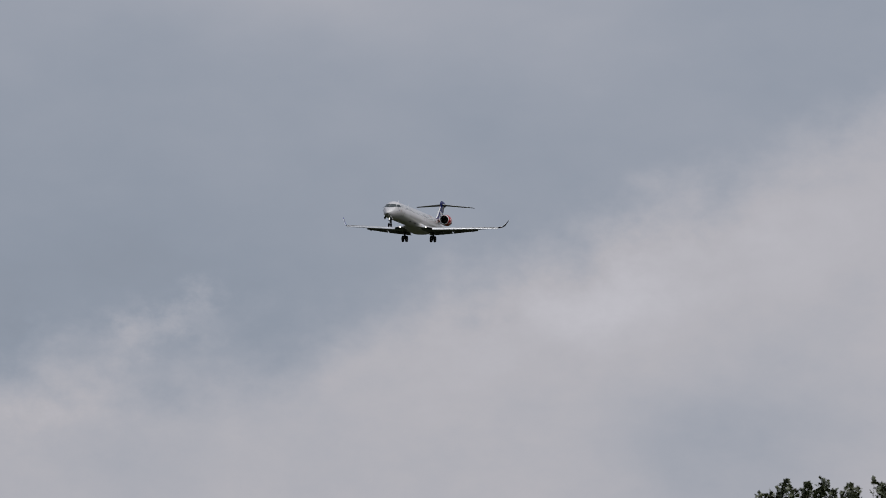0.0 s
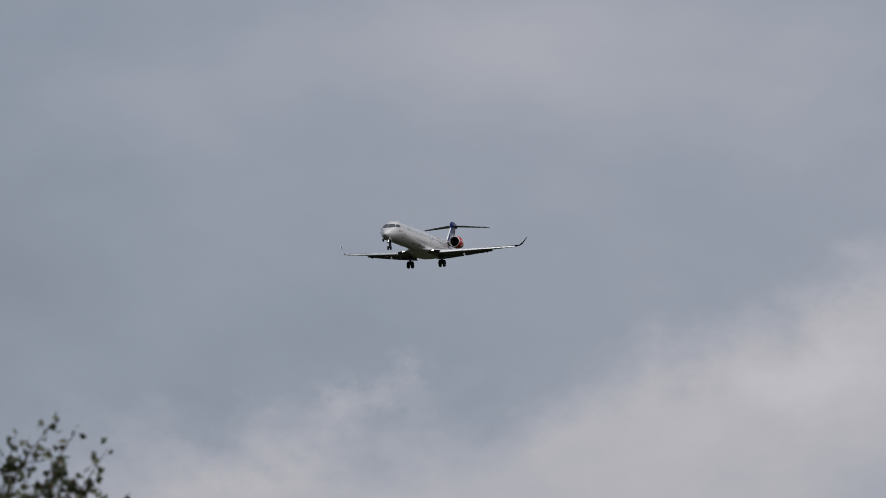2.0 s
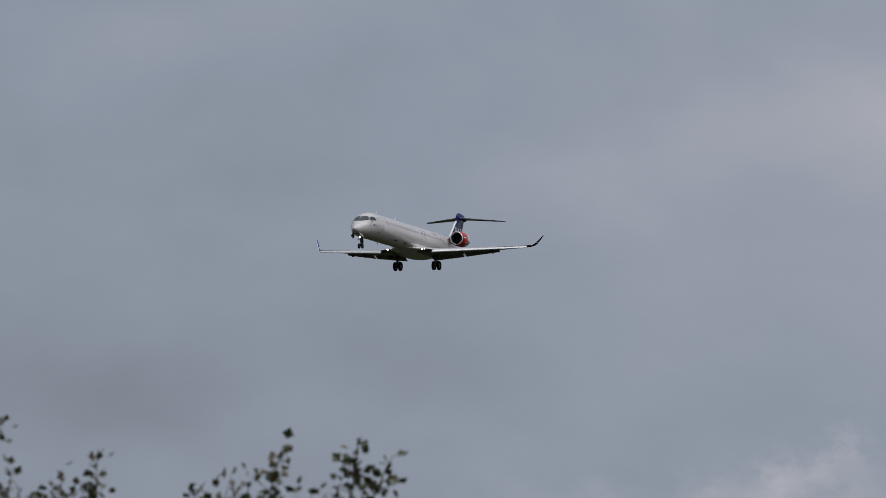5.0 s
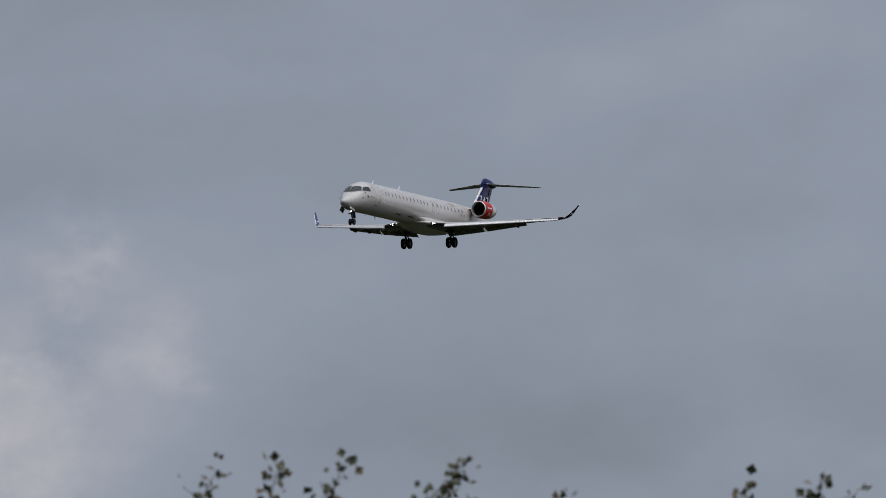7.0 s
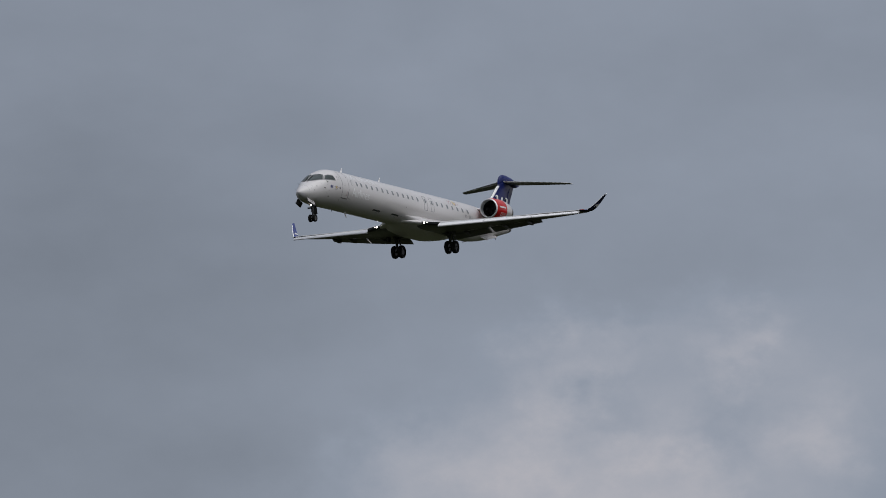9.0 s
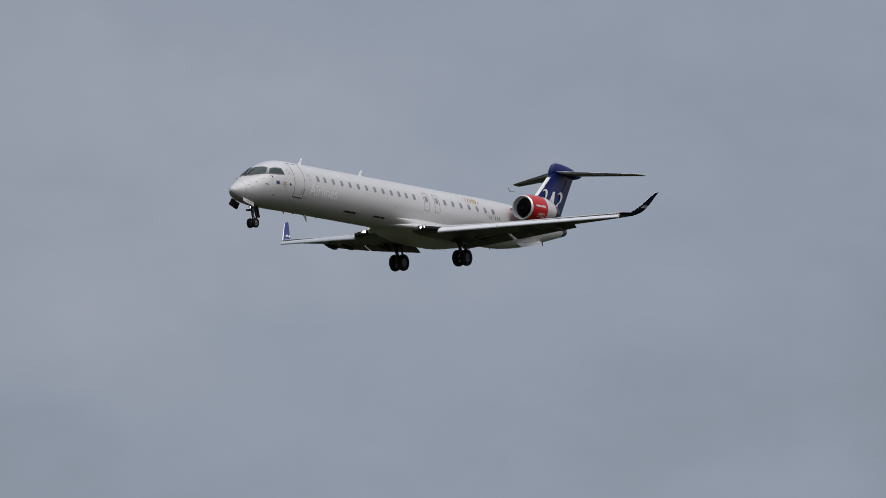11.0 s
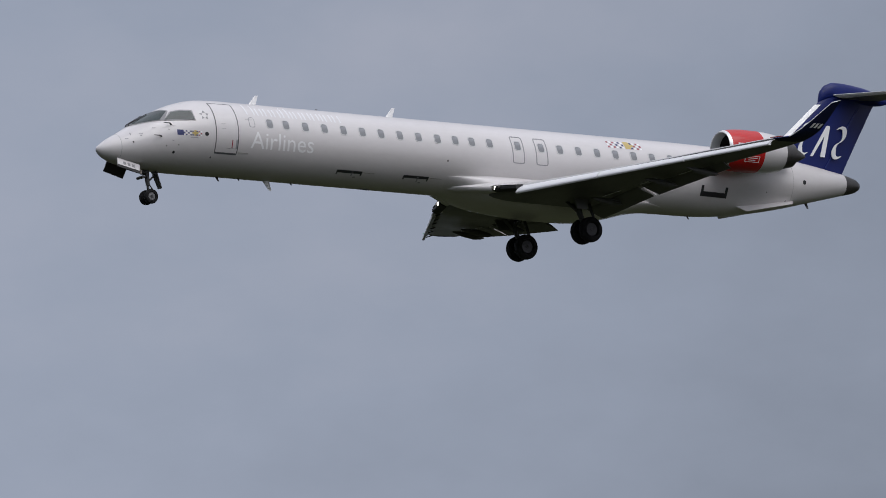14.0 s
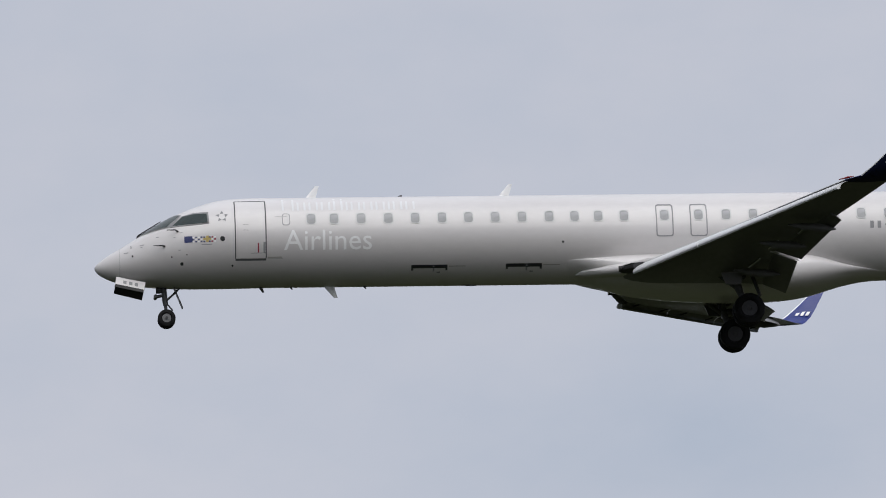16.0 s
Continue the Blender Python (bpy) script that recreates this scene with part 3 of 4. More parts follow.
    # blade antennas above and below
    for x, z, h, c in ((11.55, 1.60, 0.36, 0.34), (5.75, 1.60, 0.36, 0.34), (8.9, 1.60, 0.06, 0.2), (11.05, -1.10, -0.34, 0.34),
                       (13.1, -1.10, -0.16, 0.16), (12.2, -1.10, -0.08, 0.12), (10.0, -1.10, -0.08, 0.12), (7.1, -1.08, -0.05, 0.9),
                       (-7.2, -1.02, -0.18, 0.14), (-12.6, -0.2, -0.22, 0.2)):
        bm = bmesh.new()
        loft(bm, [foil((x + c / 2, 0, z - 0.04 * (1 if h > 0 else -1)), (x - c / 2, 0, z), 0.14, 6, 0, (0, 1, 0)),
                  foil((x - c * 0.2 - 0.25 * abs(h), 0, z + h), (x - c * 0.5 - 0.3 * abs(h), 0, z + h), 0.14, 6, 0, (0, 1, 0))])
        part("antenna", bm, LETTER if abs(h) > 0.3 else SEAM, body)

    # tail cone with its exhaust, and the two fins below the tail
    bm = bmesh.new()
    prof = [(-14.31, 0.40), (-14.6, 0.335), (-14.9, 0.25), (-15.06, 0.15), (-15.12, 0.06)]
    loft(bm, [[Vector((x, r * 0.95 * math.cos(a), 0.58 + r * math.sin(a))) for a in np.arange(24) * math.pi / 12] for x, r in prof])
    part("tail_cone", bm, DARKMETAL, root, "dark bare metal cone")
    for side in (1, -1):
        bm = bmesh.new()
        loft(bm, [foil((-8.9, side * 0.62, -0.66), (-11.7, side * 0.50, -0.28), 0.02, 8, 0, (0, 1, 0.2)),
                  foil((-9.3, side * 0.92, -0.90), (-11.5, side * 0.74, -0.44), 0.02, 8, 0, (0, 1, 0.2))])
        part("ventral_strake", bm, WHITE, root)


def wing_line(y):
    """Nose edge x and z, tail edge x and z, and thickness ratio at the span y."""
    return curve([(0.6, 2.45, -1.08, -2.2, -1.45, 0.10), (1.6, 2.30, -1.10, -2.1, -1.40, 0.11), (2.72, 1.88, -1.06, -2.0, -1.30, 0.115),
                  (4.75, 0.68, -0.89, -1.95, -1.12, 0.11), (6.5, -0.36, -0.74, -2.68, -0.92, 0.105), (8.2, -1.37, -0.58, -3.36, -0.70, 0.10),
                  (10.6, -2.80, -0.36, -4.22, -0.42, 0.10), (11.22, -3.17, -0.31, -4.46, -0.33, 0.10)], y)


def section(y, side, u0=0.0, u1=1.0, n=12):
    xl, zl, xt, zt, th = wing_line(y)
    return foil((xl, side * y, zl), (xt, side * y, zt), th, n)


def lamp(parent, name, x, y, z, r, rim):
    """A lit disc that faces forward, sunk in a short dark can."""
    bm = bmesh.new()
    loft(bm, [[Vector((x + d, y + q * math.cos(a), z + q * math.sin(a))) for a in np.arange(14) * math.pi / 7]
              for d, q in ((-0.14, r * 1.1), (0.02, r * 1.12), (0.02, r * 1.25), (-0.18, r * 1.2), (-0.18, r * 0.3))], caps=False, mat=lambda i, j: 0 if i == 0 else 2)
    loft(bm, [[Vector((x + d, y + q * math.cos(a), z + q * math.sin(a))) for a in np.arange(14) * math.pi / 7]
              for d, q in ((-0.13, r * 1.1), (-0.12, r * 0.6), (-0.115, r * 0.05))], caps=False, mat=lambda i, j: 1)
    part(name, bm, [BLACK, LAMP, rim], parent, "lit lamp in a dark can")


def build_wing(root, side):
    bm = bmesh.new()
    ys = [0.6, 1.4, 2.2, 2.72, 3.4, 4.1, 4.75, 5.6, 6.5, 7.4, 8.2, 9.0, 9.8, 10.6, 11.22]
    # faces under the wing take the darker tone as painted shade
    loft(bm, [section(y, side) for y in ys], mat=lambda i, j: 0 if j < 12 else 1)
    wing = part("wing", bm, [WING_TOP, WING_SHADED], root, "grey swept wing, its underside darkened with painted shade")

    # leading-edge slats run out ahead of and below the wing, underside and cove in painted shade
    for y0, y1 in ((2.77, 5.5), (5.53, 8.4), (8.43, 11.24)):
        bm = bmesh.new()
        rings = []
        for y in np.linspace(y0, y1, 5):
            x, z, c = 2.18 - 0.604 * (y - 2.76), -1.14 + 0.086 * (y - 2.76), 1.05 - 0.045 * (y - 2.76)
            rings.append([Vector((x + c * dx, side * y, z - 0.06 + c * dz)) for dx, dz in (
                (0, -0.12), (0.004, -0.08), (-0.03, -0.02), (-0.12, 0.065), (-0.28, 0.15), (-0.48, 0.20), (-0.47, 0.185), (-0.30, 0.12),
                (-0.20, 0.03), (-0.16, -0.06), (-0.17, -0.13), (-0.10, -0.155), (-0.03, -0.15))])
        # slot 1 puts the shade under and behind the slat into a dark grey
        loft(bm, rings, mat=lambda i, j: 0 if j in (0, 1, 2, 3, 4, 12) else 1)
        part("slat", bm, [EDGE, WING_SHADED], wing, "bare aluminium leading-edge slat run out")
    for y in (3.4, 5.0, 6.2, 7.8, 9.0, 10.6):
        x, z = 2.18 - 0.604 * (y - 2.76), -1.14 + 0.086 * (y - 2.76)
        bm = bmesh.new()
        tube(bm, [(x - 0.16, side * y, z - 0.10), (x - 0.42, side * y, z - 0.02)], [0.022, 0.022], 6)
        part("slat_track", bm, BLACK, wing)

    # flaps lowered behind the wing
    spans = (((1.45, -1.80, -1.42, -2.50, -1.74), (4.74, -1.78, -1.12, -2.50, -1.42)),
             ((4.92, -1.85, -1.10, -2.60, -1.39), (8.25, -3.05, -0.66, -3.42, -0.89)))
    for a, b in spans:
        bm = bmesh.new()
        rings = []
        for s in np.linspace(0, 1, 5):
            y, xl, zl, xt, zt = [p + (q - p) * s for p, q in zip(a, b)]
            rings.append(foil((xl, side * y, zl), (xt, side * y, zt), 0.11, 8, 0.03, (-0.35, 0, 0.93)))
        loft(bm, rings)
        # flaps wear the underside's darkened grey, shade included
        part("flap", bm, WING_SHADED, wing, "grey flap lowered for landing")
    bm = bmesh.new()
    slab(bm, [(-1.75, side * 4.83, -1.02), (-2.5, side * 4.83, -1.34), (-2.55, side * 4.83, -1.42), (-1.7, side * 4.83, -1.14)], 0.03, (0, 1, 0))
    part("flap_end_plate", bm, WHITE, wing)
    for y in (3.2, 6.0, 7.6):
        xl, zl, xt, zt, th = wing_line(y)
        bm = bmesh.new()
        loft(bm, [[Vector((x, side * y + r * 0.55 * math.cos(a), z + r * math.sin(a))) for a in np.arange(12) * math.pi / 6]
                  for x, z, r in ((xt + 1.2, zt - 0.10, 0.02), (xt + 0.8, zt - 0.15, 0.10), (xt + 0.3, zt - 0.20, 0.13), (xt - 0.05, zt - 0.22, 0.08), (xt - 0.2, zt - 0.24, 0.02))])
        part("flap_track_fairing", bm, WING_SHADED, wing)
    # pale slots of the spoiler and flap shrouds underneath
    for y in (3.7, 5.5, 6.9):
        xl, zl, xt, zt, th = wing_line(y)
        bm = bmesh.new()
        c = xl - xt
        slab(bm, [(xt + 0.22 * c, side * (y - 0.35), zt - 0.03 * c), (xt + 0.235 * c, side * (y - 0.35), zt - 0.03 * c),
                  (xt + 0.15 * c, side * (y + 0.4), zt + 0.01 * c), (xt + 0.135 * c, side * (y + 0.4), zt + 0.01 * c)], 0.02, (0, 0, 1))
        part("shroud_slot", bm, EDGE, wing)
    # wing-root lamp housing with its lit lamp
    bm = bmesh.new()
    loft(bm, [foil((3.80, side * 0.60, -0.90), (0.7, side * 0.6, -1.02), 0.125, 12), foil((3.50, side * 0.88, -0.91), (0.6, side * 0.9, -1.05), 0.14, 12),
              foil((3.16, side * 1.13, -0.93), (0.6, side * 1.15, -1.06), 0.155, 12), foil((2.86, side * 1.36, -0.95), (0.5, side * 1.4, -1.08), 0.165, 12),
              foil((2.63, side * 1.54, -0.97), (0.4, side * 1.55, -1.08), 0.175, 12), foil((2.50, side * 1.65, -0.98), (0.4, side * 1.66, -1.08), 0.175, 12),
              foil((2.40, side * 1.69, -1.0), (0.4, side * 1.69, -1.08), 0.17, 12),
              foil((2.06, side * 2.70, -1.06), (0.2, side * 2.7, -1.14), 0.15, 12)])
    part("wing_root_fillet", bm, WHITE, wing)
    # dark glazed bay between the fillet and the slat, with its lamps behind the glass
    bm = bmesh.new()
    rings = []
    for y, x, top, low in ((1.70, 2.45, -0.90, -1.12), (2.05, 2.35, -0.92, -1.15), (2.40, 2.23, -0.95, -1.18), (2.76, 2.11, -0.99, -1.21)):
        mid = (top + low) / 2
        rings.append([Vector((x + dx, side * y, z)) for dx, z in ((-0.26, top + 0.01), (-0.02, top - 0.02), (0.045, mid + 0.03), (0.04, mid - 0.05), (-0.04, low), (-0.26, low - 0.02))])
    loft(bm, rings)
    part("lamp_housing", bm, BLACK, wing, "dark glazed lamp bay")
    bm = bmesh.new()
    rings = []
    for y, x, top in ((1.60, 2.49, -0.875), (2.05, 2.37, -0.895), (2.40, 2.25, -0.92), (2.76, 2.13, -0.955)):
        rings.append([Vector((x + dx, side * y, top + dz)) for dx, dz in ((0.02, -0.055), (-0.06, -0.005), (-0.45, 0.085), (-0.9, 0.10), (-0.9, 0.0), (-0.1, -0.05))])
    loft(bm, rings)
    part("bay_lid", bm, WHITE, wing)
    for x, y, r in ((2.452, 1.86, 0.075), (2.392, 2.05, 0.04)):
        bm = bmesh.new()
        loft(bm, [[Vector((x + d, side * y + q * math.cos(a), -1.02 + q * math.sin(a))) for a in np.arange(16) * math.pi / 8]
                  for d, q in ((-0.06, r * 1.2), (0.055, r * 1.2), (0.055, r * 1.08), (0.005, r * 1.05), (0.012, r * 0.6), (0.015, r * 0.05))], mat=lambda i, j: 0 if i < 3 else 1)
        part("landing_lamp", bm, [BLACK, LAMP], wing, "lit lamp behind the bay's glass")

    # tip and winglet
    bm = bmesh.new()
    rows = [((-3.17, 11.22, -0.31), (-4.46, 11.22, -0.33), (0, 0, 1)), ((-3.60, 11.60, -0.26), (-4.60, 11.62, -0.20), (0, -0.3, 0.95)),
            ((-3.92, 11.80, -0.02), (-4.78, 11.84, 0.0), (0, -0.7, 0.65)), ((-4.25, 12.0, 0.27), (-4.98, 12.04, 0.33), (0, -0.85, 0.5)),
            ((-4.95, 12.38, 0.93), (-5.36, 12.40, 1.04), (0, -0.85, 0.5))]
    # outer face (j >= 10): same navy with its shade put into the colour
    loft(bm, [foil((a[0], side * a[1], a[2]), (b[0], side * b[1], b[2]), 0.10, 10, 0, (0, side * n[1], n[2])) for a, b, n in rows],
         mat=lambda i, j: 1 if (j < 2 or j > 18) and i > 0 else 2 if j >= 10 else 0)
    winglet = part("winglet", bm, [NAVY, LETTER, TIP_SHADED], wing, "dark blue upturned tip with a white edge and shade-darkened outer face")
    bm = bmesh.new()
    tube(bm, [(-3.02, side * 11.26, -0.30), (-3.25, side * 11.42, -0.27), (-3.42, side * 11.50, -0.255)], [0.012, 0.03, 0.012], 8)
    part("navigation_light", bm, NAVRED if side == 1 else NAVGREEN, wing, "red lamp glass" if side == 1 else "green lamp glass")
    for face in (1, -1):
        bm = bmesh.new()
        for k in range(3):
            x, z, y = -4.28 - 0.16 * k, 0.05, 11.85
            o = face * 0.055
            slab(bm, [(x, side * (y + o), z), (x - 0.10, side * (y + o), z), (x - 0.20, side * (y + 0.13 + o), z + 0.15), (x - 0.10, side * (y + 0.13 + o), z + 0.15)], 0.008, (0, 1, 0))
        part("emblem", bm, LETTER, winglet)


def build_tail(root):
    bm = bmesh.new()
    rows = [((-10.55, 1.22), (-14.22, 0.77), 0.085), ((-11.2, 1.70), (-14.67, 1.57), 0.09), ((-12.28, 2.66), (-15.24, 2.57), 0.095),
            ((-13.30, 3.59), (-15.80, 3.54), 0.10), ((-13.6, 3.94), (-16.0, 3.82), 0.11)]
    loft(bm, [foil((a[0], 0, a[1]), (b[0], 0, b[1]), t, 14, 0, (0, 1, 0)) for a, b, t in rows])
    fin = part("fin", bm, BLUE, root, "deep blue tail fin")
    bm = bmesh.new()
    loft(bm, [[Vector((x, r * math.cos(a), z)) for x, r, a in ((p, q, s) for p, q, s in
              ((xl + 0.02, 0.0, 0), (xl - 0.06, 0.07, 0), (xl - 0.20, 0.10, 0), (xl - 0.20, 0.10, math.pi), (xl - 0.06, 0.07, math.pi)))]
              for xl, z in ((-11.15, 1.70), (-12.22, 2.66), (-13.22, 3.55))])
    part("fin_leading_edge", bm, LETTER, fin, "white leading edge strip")
    # a thin line where the rudder is hinged
    for side in (1, -1):
        bm = bmesh.new()
        slab(bm, [(-13.5, side * 0.115, 1.17), (-13.53, side * 0.115, 1.17), (-15.13, side * 0.09, 3.52), (-15.10, side * 0.09, 3.52)], 0.03, (0, 1, 0))
        part("rudder_hinge", bm, NAVY, fin)
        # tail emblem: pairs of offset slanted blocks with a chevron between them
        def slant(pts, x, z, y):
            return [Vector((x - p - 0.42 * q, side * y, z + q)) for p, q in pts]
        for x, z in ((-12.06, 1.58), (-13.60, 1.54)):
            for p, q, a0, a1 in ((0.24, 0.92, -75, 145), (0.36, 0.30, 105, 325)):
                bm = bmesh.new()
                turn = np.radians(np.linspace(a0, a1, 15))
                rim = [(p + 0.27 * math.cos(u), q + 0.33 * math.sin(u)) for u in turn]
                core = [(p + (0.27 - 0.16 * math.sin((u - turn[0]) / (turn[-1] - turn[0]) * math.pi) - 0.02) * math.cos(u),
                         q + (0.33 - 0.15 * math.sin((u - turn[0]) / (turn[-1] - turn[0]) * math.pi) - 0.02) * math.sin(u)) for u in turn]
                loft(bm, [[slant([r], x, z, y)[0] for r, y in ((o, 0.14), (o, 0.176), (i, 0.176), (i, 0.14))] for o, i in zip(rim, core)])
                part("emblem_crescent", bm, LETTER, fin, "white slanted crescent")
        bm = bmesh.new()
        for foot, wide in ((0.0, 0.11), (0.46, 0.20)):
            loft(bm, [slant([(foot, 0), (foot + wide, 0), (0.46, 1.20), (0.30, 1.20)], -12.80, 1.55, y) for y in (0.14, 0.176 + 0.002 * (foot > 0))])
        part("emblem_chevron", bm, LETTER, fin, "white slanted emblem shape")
    bm = bmesh.new()
    rings = []
    shape = [(-16.78, 3.92, 0.02, 0.02), (-16.45, 3.92, 0.14, 0.09), (-15.95, 3.95, 0.26, 0.17), (-15.15, 4.05, 0.33, 0.21), (-14.35, 4.12, 0.33, 0.2),
             (-13.85, 4.08, 0.31, 0.17), (-13.56, 3.94, 0.26, 0.12), (-13.41, 3.78, 0.15, 0.07), (-13.36, 3.64, 0.03, 0.03)]
    for x in list(np.linspace(-16.78, -14.0, 22)) + list(np.linspace(-13.94, -13.36, 18)):
        z, h, w = curve(shape, x)
        rings.append([Vector((x, w * math.cos(a), z + h * math.sin(a))) for a in np.arange(20) * math.pi / 10])
    loft(bm, rings)
    part("tail_bullet", bm, BLUE, root, "blue fairing on top of the fin")
    for side in (1, -1):
        bm = bmesh.new()
        loft(bm, [foil((-13.9, side * 0.05, 3.96), (-16.1, side * 0.05, 3.89), 0.062, 10, -0.01), foil((-15.0, side * 2.2, 3.84), (-16.5, side * 2.2, 3.79), 0.058, 10, -0.01),
                  foil((-16.08, side * 4.18, 3.74), (-16.92, side * 4.22, 3.71), 0.07, 10, 0), foil((-16.45, side * 4.33, 3.73), (-16.92, side * 4.34, 3.71), 0.05, 10, 0)],
             mat=lambda i, j: 1 if j < 3 or j > 16 else 0)
        # the shade-darkened wing grey covers the tailplane behind its leading edge
        part("tailplane", bm, [WING_SHADED, PALE], root, "grey tailplane with a bright leading edge")


def build_engine(root, side):
    cy, cz = side * 2.12, 1.08

    def ring(x, r, sq=1.0):
        return [Vector((x - 0.1, cy + r * math.cos(a), cz + sq * r * math.sin(a))) for a in np.arange(40) * math.pi / 20]
    bm = bmesh.new()
    loft(bm, [ring(-7.33, 0.705), ring(-7.42, 0.725), ring(-7.7, 0.765), ring(-8.2, 0.785), ring(-8.5, 0.782), ring(-8.72, 0.778)], caps=False)
    cowl = part("engine_cowl", bm, RED, root, "glossy red engine cowl")
    bm = bmesh.new()
    loft(bm, [ring(-7.33, 0.705), ring(-7.28, 0.69), ring(-7.22, 0.655), ring(-7.23, 0.625), ring(-7.35, 0.60), ring(-7.6, 0.59)], caps=False)
    part("inlet_lip", bm, EDGE, cowl, "polished metal inlet lip")
    bm = bmesh.new()
    loft(bm, [ring(-7.6, 0.59), ring(-8.2, 0.60)], caps=False)
    loft(bm, [ring(-8.2, 0.60), ring(-8.22, 0.15), ring(-8.0, 0.10), ring(-7.85, 0.01)])
    part("fan_duct", bm, BLACK, cowl)
    for k in range(18):
        a = 2 * math.pi * k / 18
        c, s = math.cos(a), math.sin(a)
        bm = bmesh.new()
        slab(bm, [(-8.1, cy + 0.14 * c - 0.03 * s, cz + 0.14 * s + 0.03 * c), (-8.16, cy + 0.14 * c + 0.03 * s, cz + 0.14 * s - 0.03 * c),
                  (-8.16, cy + 0.58 * c + 0.07 * s, cz + 0.58 * s - 0.07 * c), (-8.02, cy + 0.58 * c - 0.05 * s, cz + 0.58 * s + 0.05 * c)], 0.015, (1, 0, 0))
        part("fan_blade", bm, DARKMETAL, cowl)
    bm = bmesh.new()
    loft(bm, [ring(-8.72, 0.775), ring(-9.0, 0.765), ring(-9.3, 0.735), ring(-9.6, 0.685), ring(-9.82, 0.63), ring(-9.84, 0.54)], caps=False)
    part("rear_cowl", bm, WHITE, cowl, "white thrust reverser cowl")
    bm = bmesh.new()
    loft(bm, [ring(-9.80, 0.56), ring(-10.1, 0.51), ring(-10.40, 0.44), ring(-10.42, 0.39), ring(-10.2, 0.40)], caps=False)
    loft(bm, [ring(-10.1, 0.34), ring(-10.45, 0.30), ring(-10.75, 0.2), ring(-11.05, 0.03)])
    part("exhaust", bm, DARKMETAL, cowl, "dark metal exhaust nozzle")
    # a placard drawn as a thin white outline with two short bars in it
    bm = bmesh.new()

    def patch(x0, x1, a0, a1):
        pts = [(x0, a0), (x1, a0), (x1, a1), (x0, a1)]
        slab(bm, [(x - 0.1, cy + side * 0.785 * math.cos(radians(q)), cz + 0.785 * math.sin(radians(q))) for x, q in pts], 0.012, (0, 1, -0.4))
    for x0, x1, a0, a1 in ((-7.86, -8.50, -22, -23.4), (-7.86, -8.50, -38.6, -40), (-7.86, -7.885, -22, -40), (-8.475, -8.50, -22, -40), (-7.95, -8.40, -27, -29), (-8.02, -8.32, -33, -35)):
        patch(x0, x1, a0, a1)
    part("cowl_placard", bm, LETTER, cowl, "thin white outlined placard")
    bm = bmesh.new()
    for k in range(9):
        x = -7.62 - k * 0.105
        slab(bm, [(x, cy + side * 0.776, cz + 0.04), (x - 0.07, cy + side * 0.776, cz + 0.04), (x - 0.075, cy + side * 0.772, cz + 0.15), (x - 0.005, cy + side * 0.772, cz + 0.15)], 0.03, (0, 1, 0))
    part("cowl_lettering", bm, LETTER, cowl)
    bm = bmesh.new()
    loft(bm, [foil((-7.9, side * 0.9, 1.16), (-11.4, side * 0.8, 1.12), 0.10, 10, 0), foil((-8.2, side * 1.55, 1.16), (-11.2, side * 1.5, 1.12), 0.09, 10, 0)])
    part("engine_pylon", bm, WHITE, root)


def wheel(bm, x, y, z, r, w):
    """A tyre with a rounded shoulder and a dished rim; slot 0 rubber, slot 1 alloy."""
    prof = [(-w * 0.32, r * 0.50), (-w * 0.5, r * 0.62), (-w * 0.5, r * 0.80), (-w * 0.40, r * 0.95), (-w * 0.15, r), (w * 0.15, r),
            (w * 0.40, r * 0.95), (w * 0.5, r * 0.80), (w * 0.5, r * 0.62), (w * 0.32, r * 0.50)]
    loft(bm, [[Vector((x + q * math.cos(a), y + o, z + q * math.sin(a))) for a in np.arange(28) * math.pi / 14] for o, q in prof], caps=False)
    prof = [(-w * 0.30, r * 0.52), (-w * 0.18, r * 0.42), (-w * 0.22, r * 0.18), (-w * 0.36, r * 0.12), (w * 0.36, r * 0.12), (w * 0.22, r * 0.18), (w * 0.18, r * 0.42), (w * 0.30, r * 0.52)]
    loft(bm, [[Vector((x + q * math.cos(a), y + o, z + q * math.sin(a))) for a in np.arange(28) * math.pi / 14] for o, q in prof], mat=lambda i, j: 1)


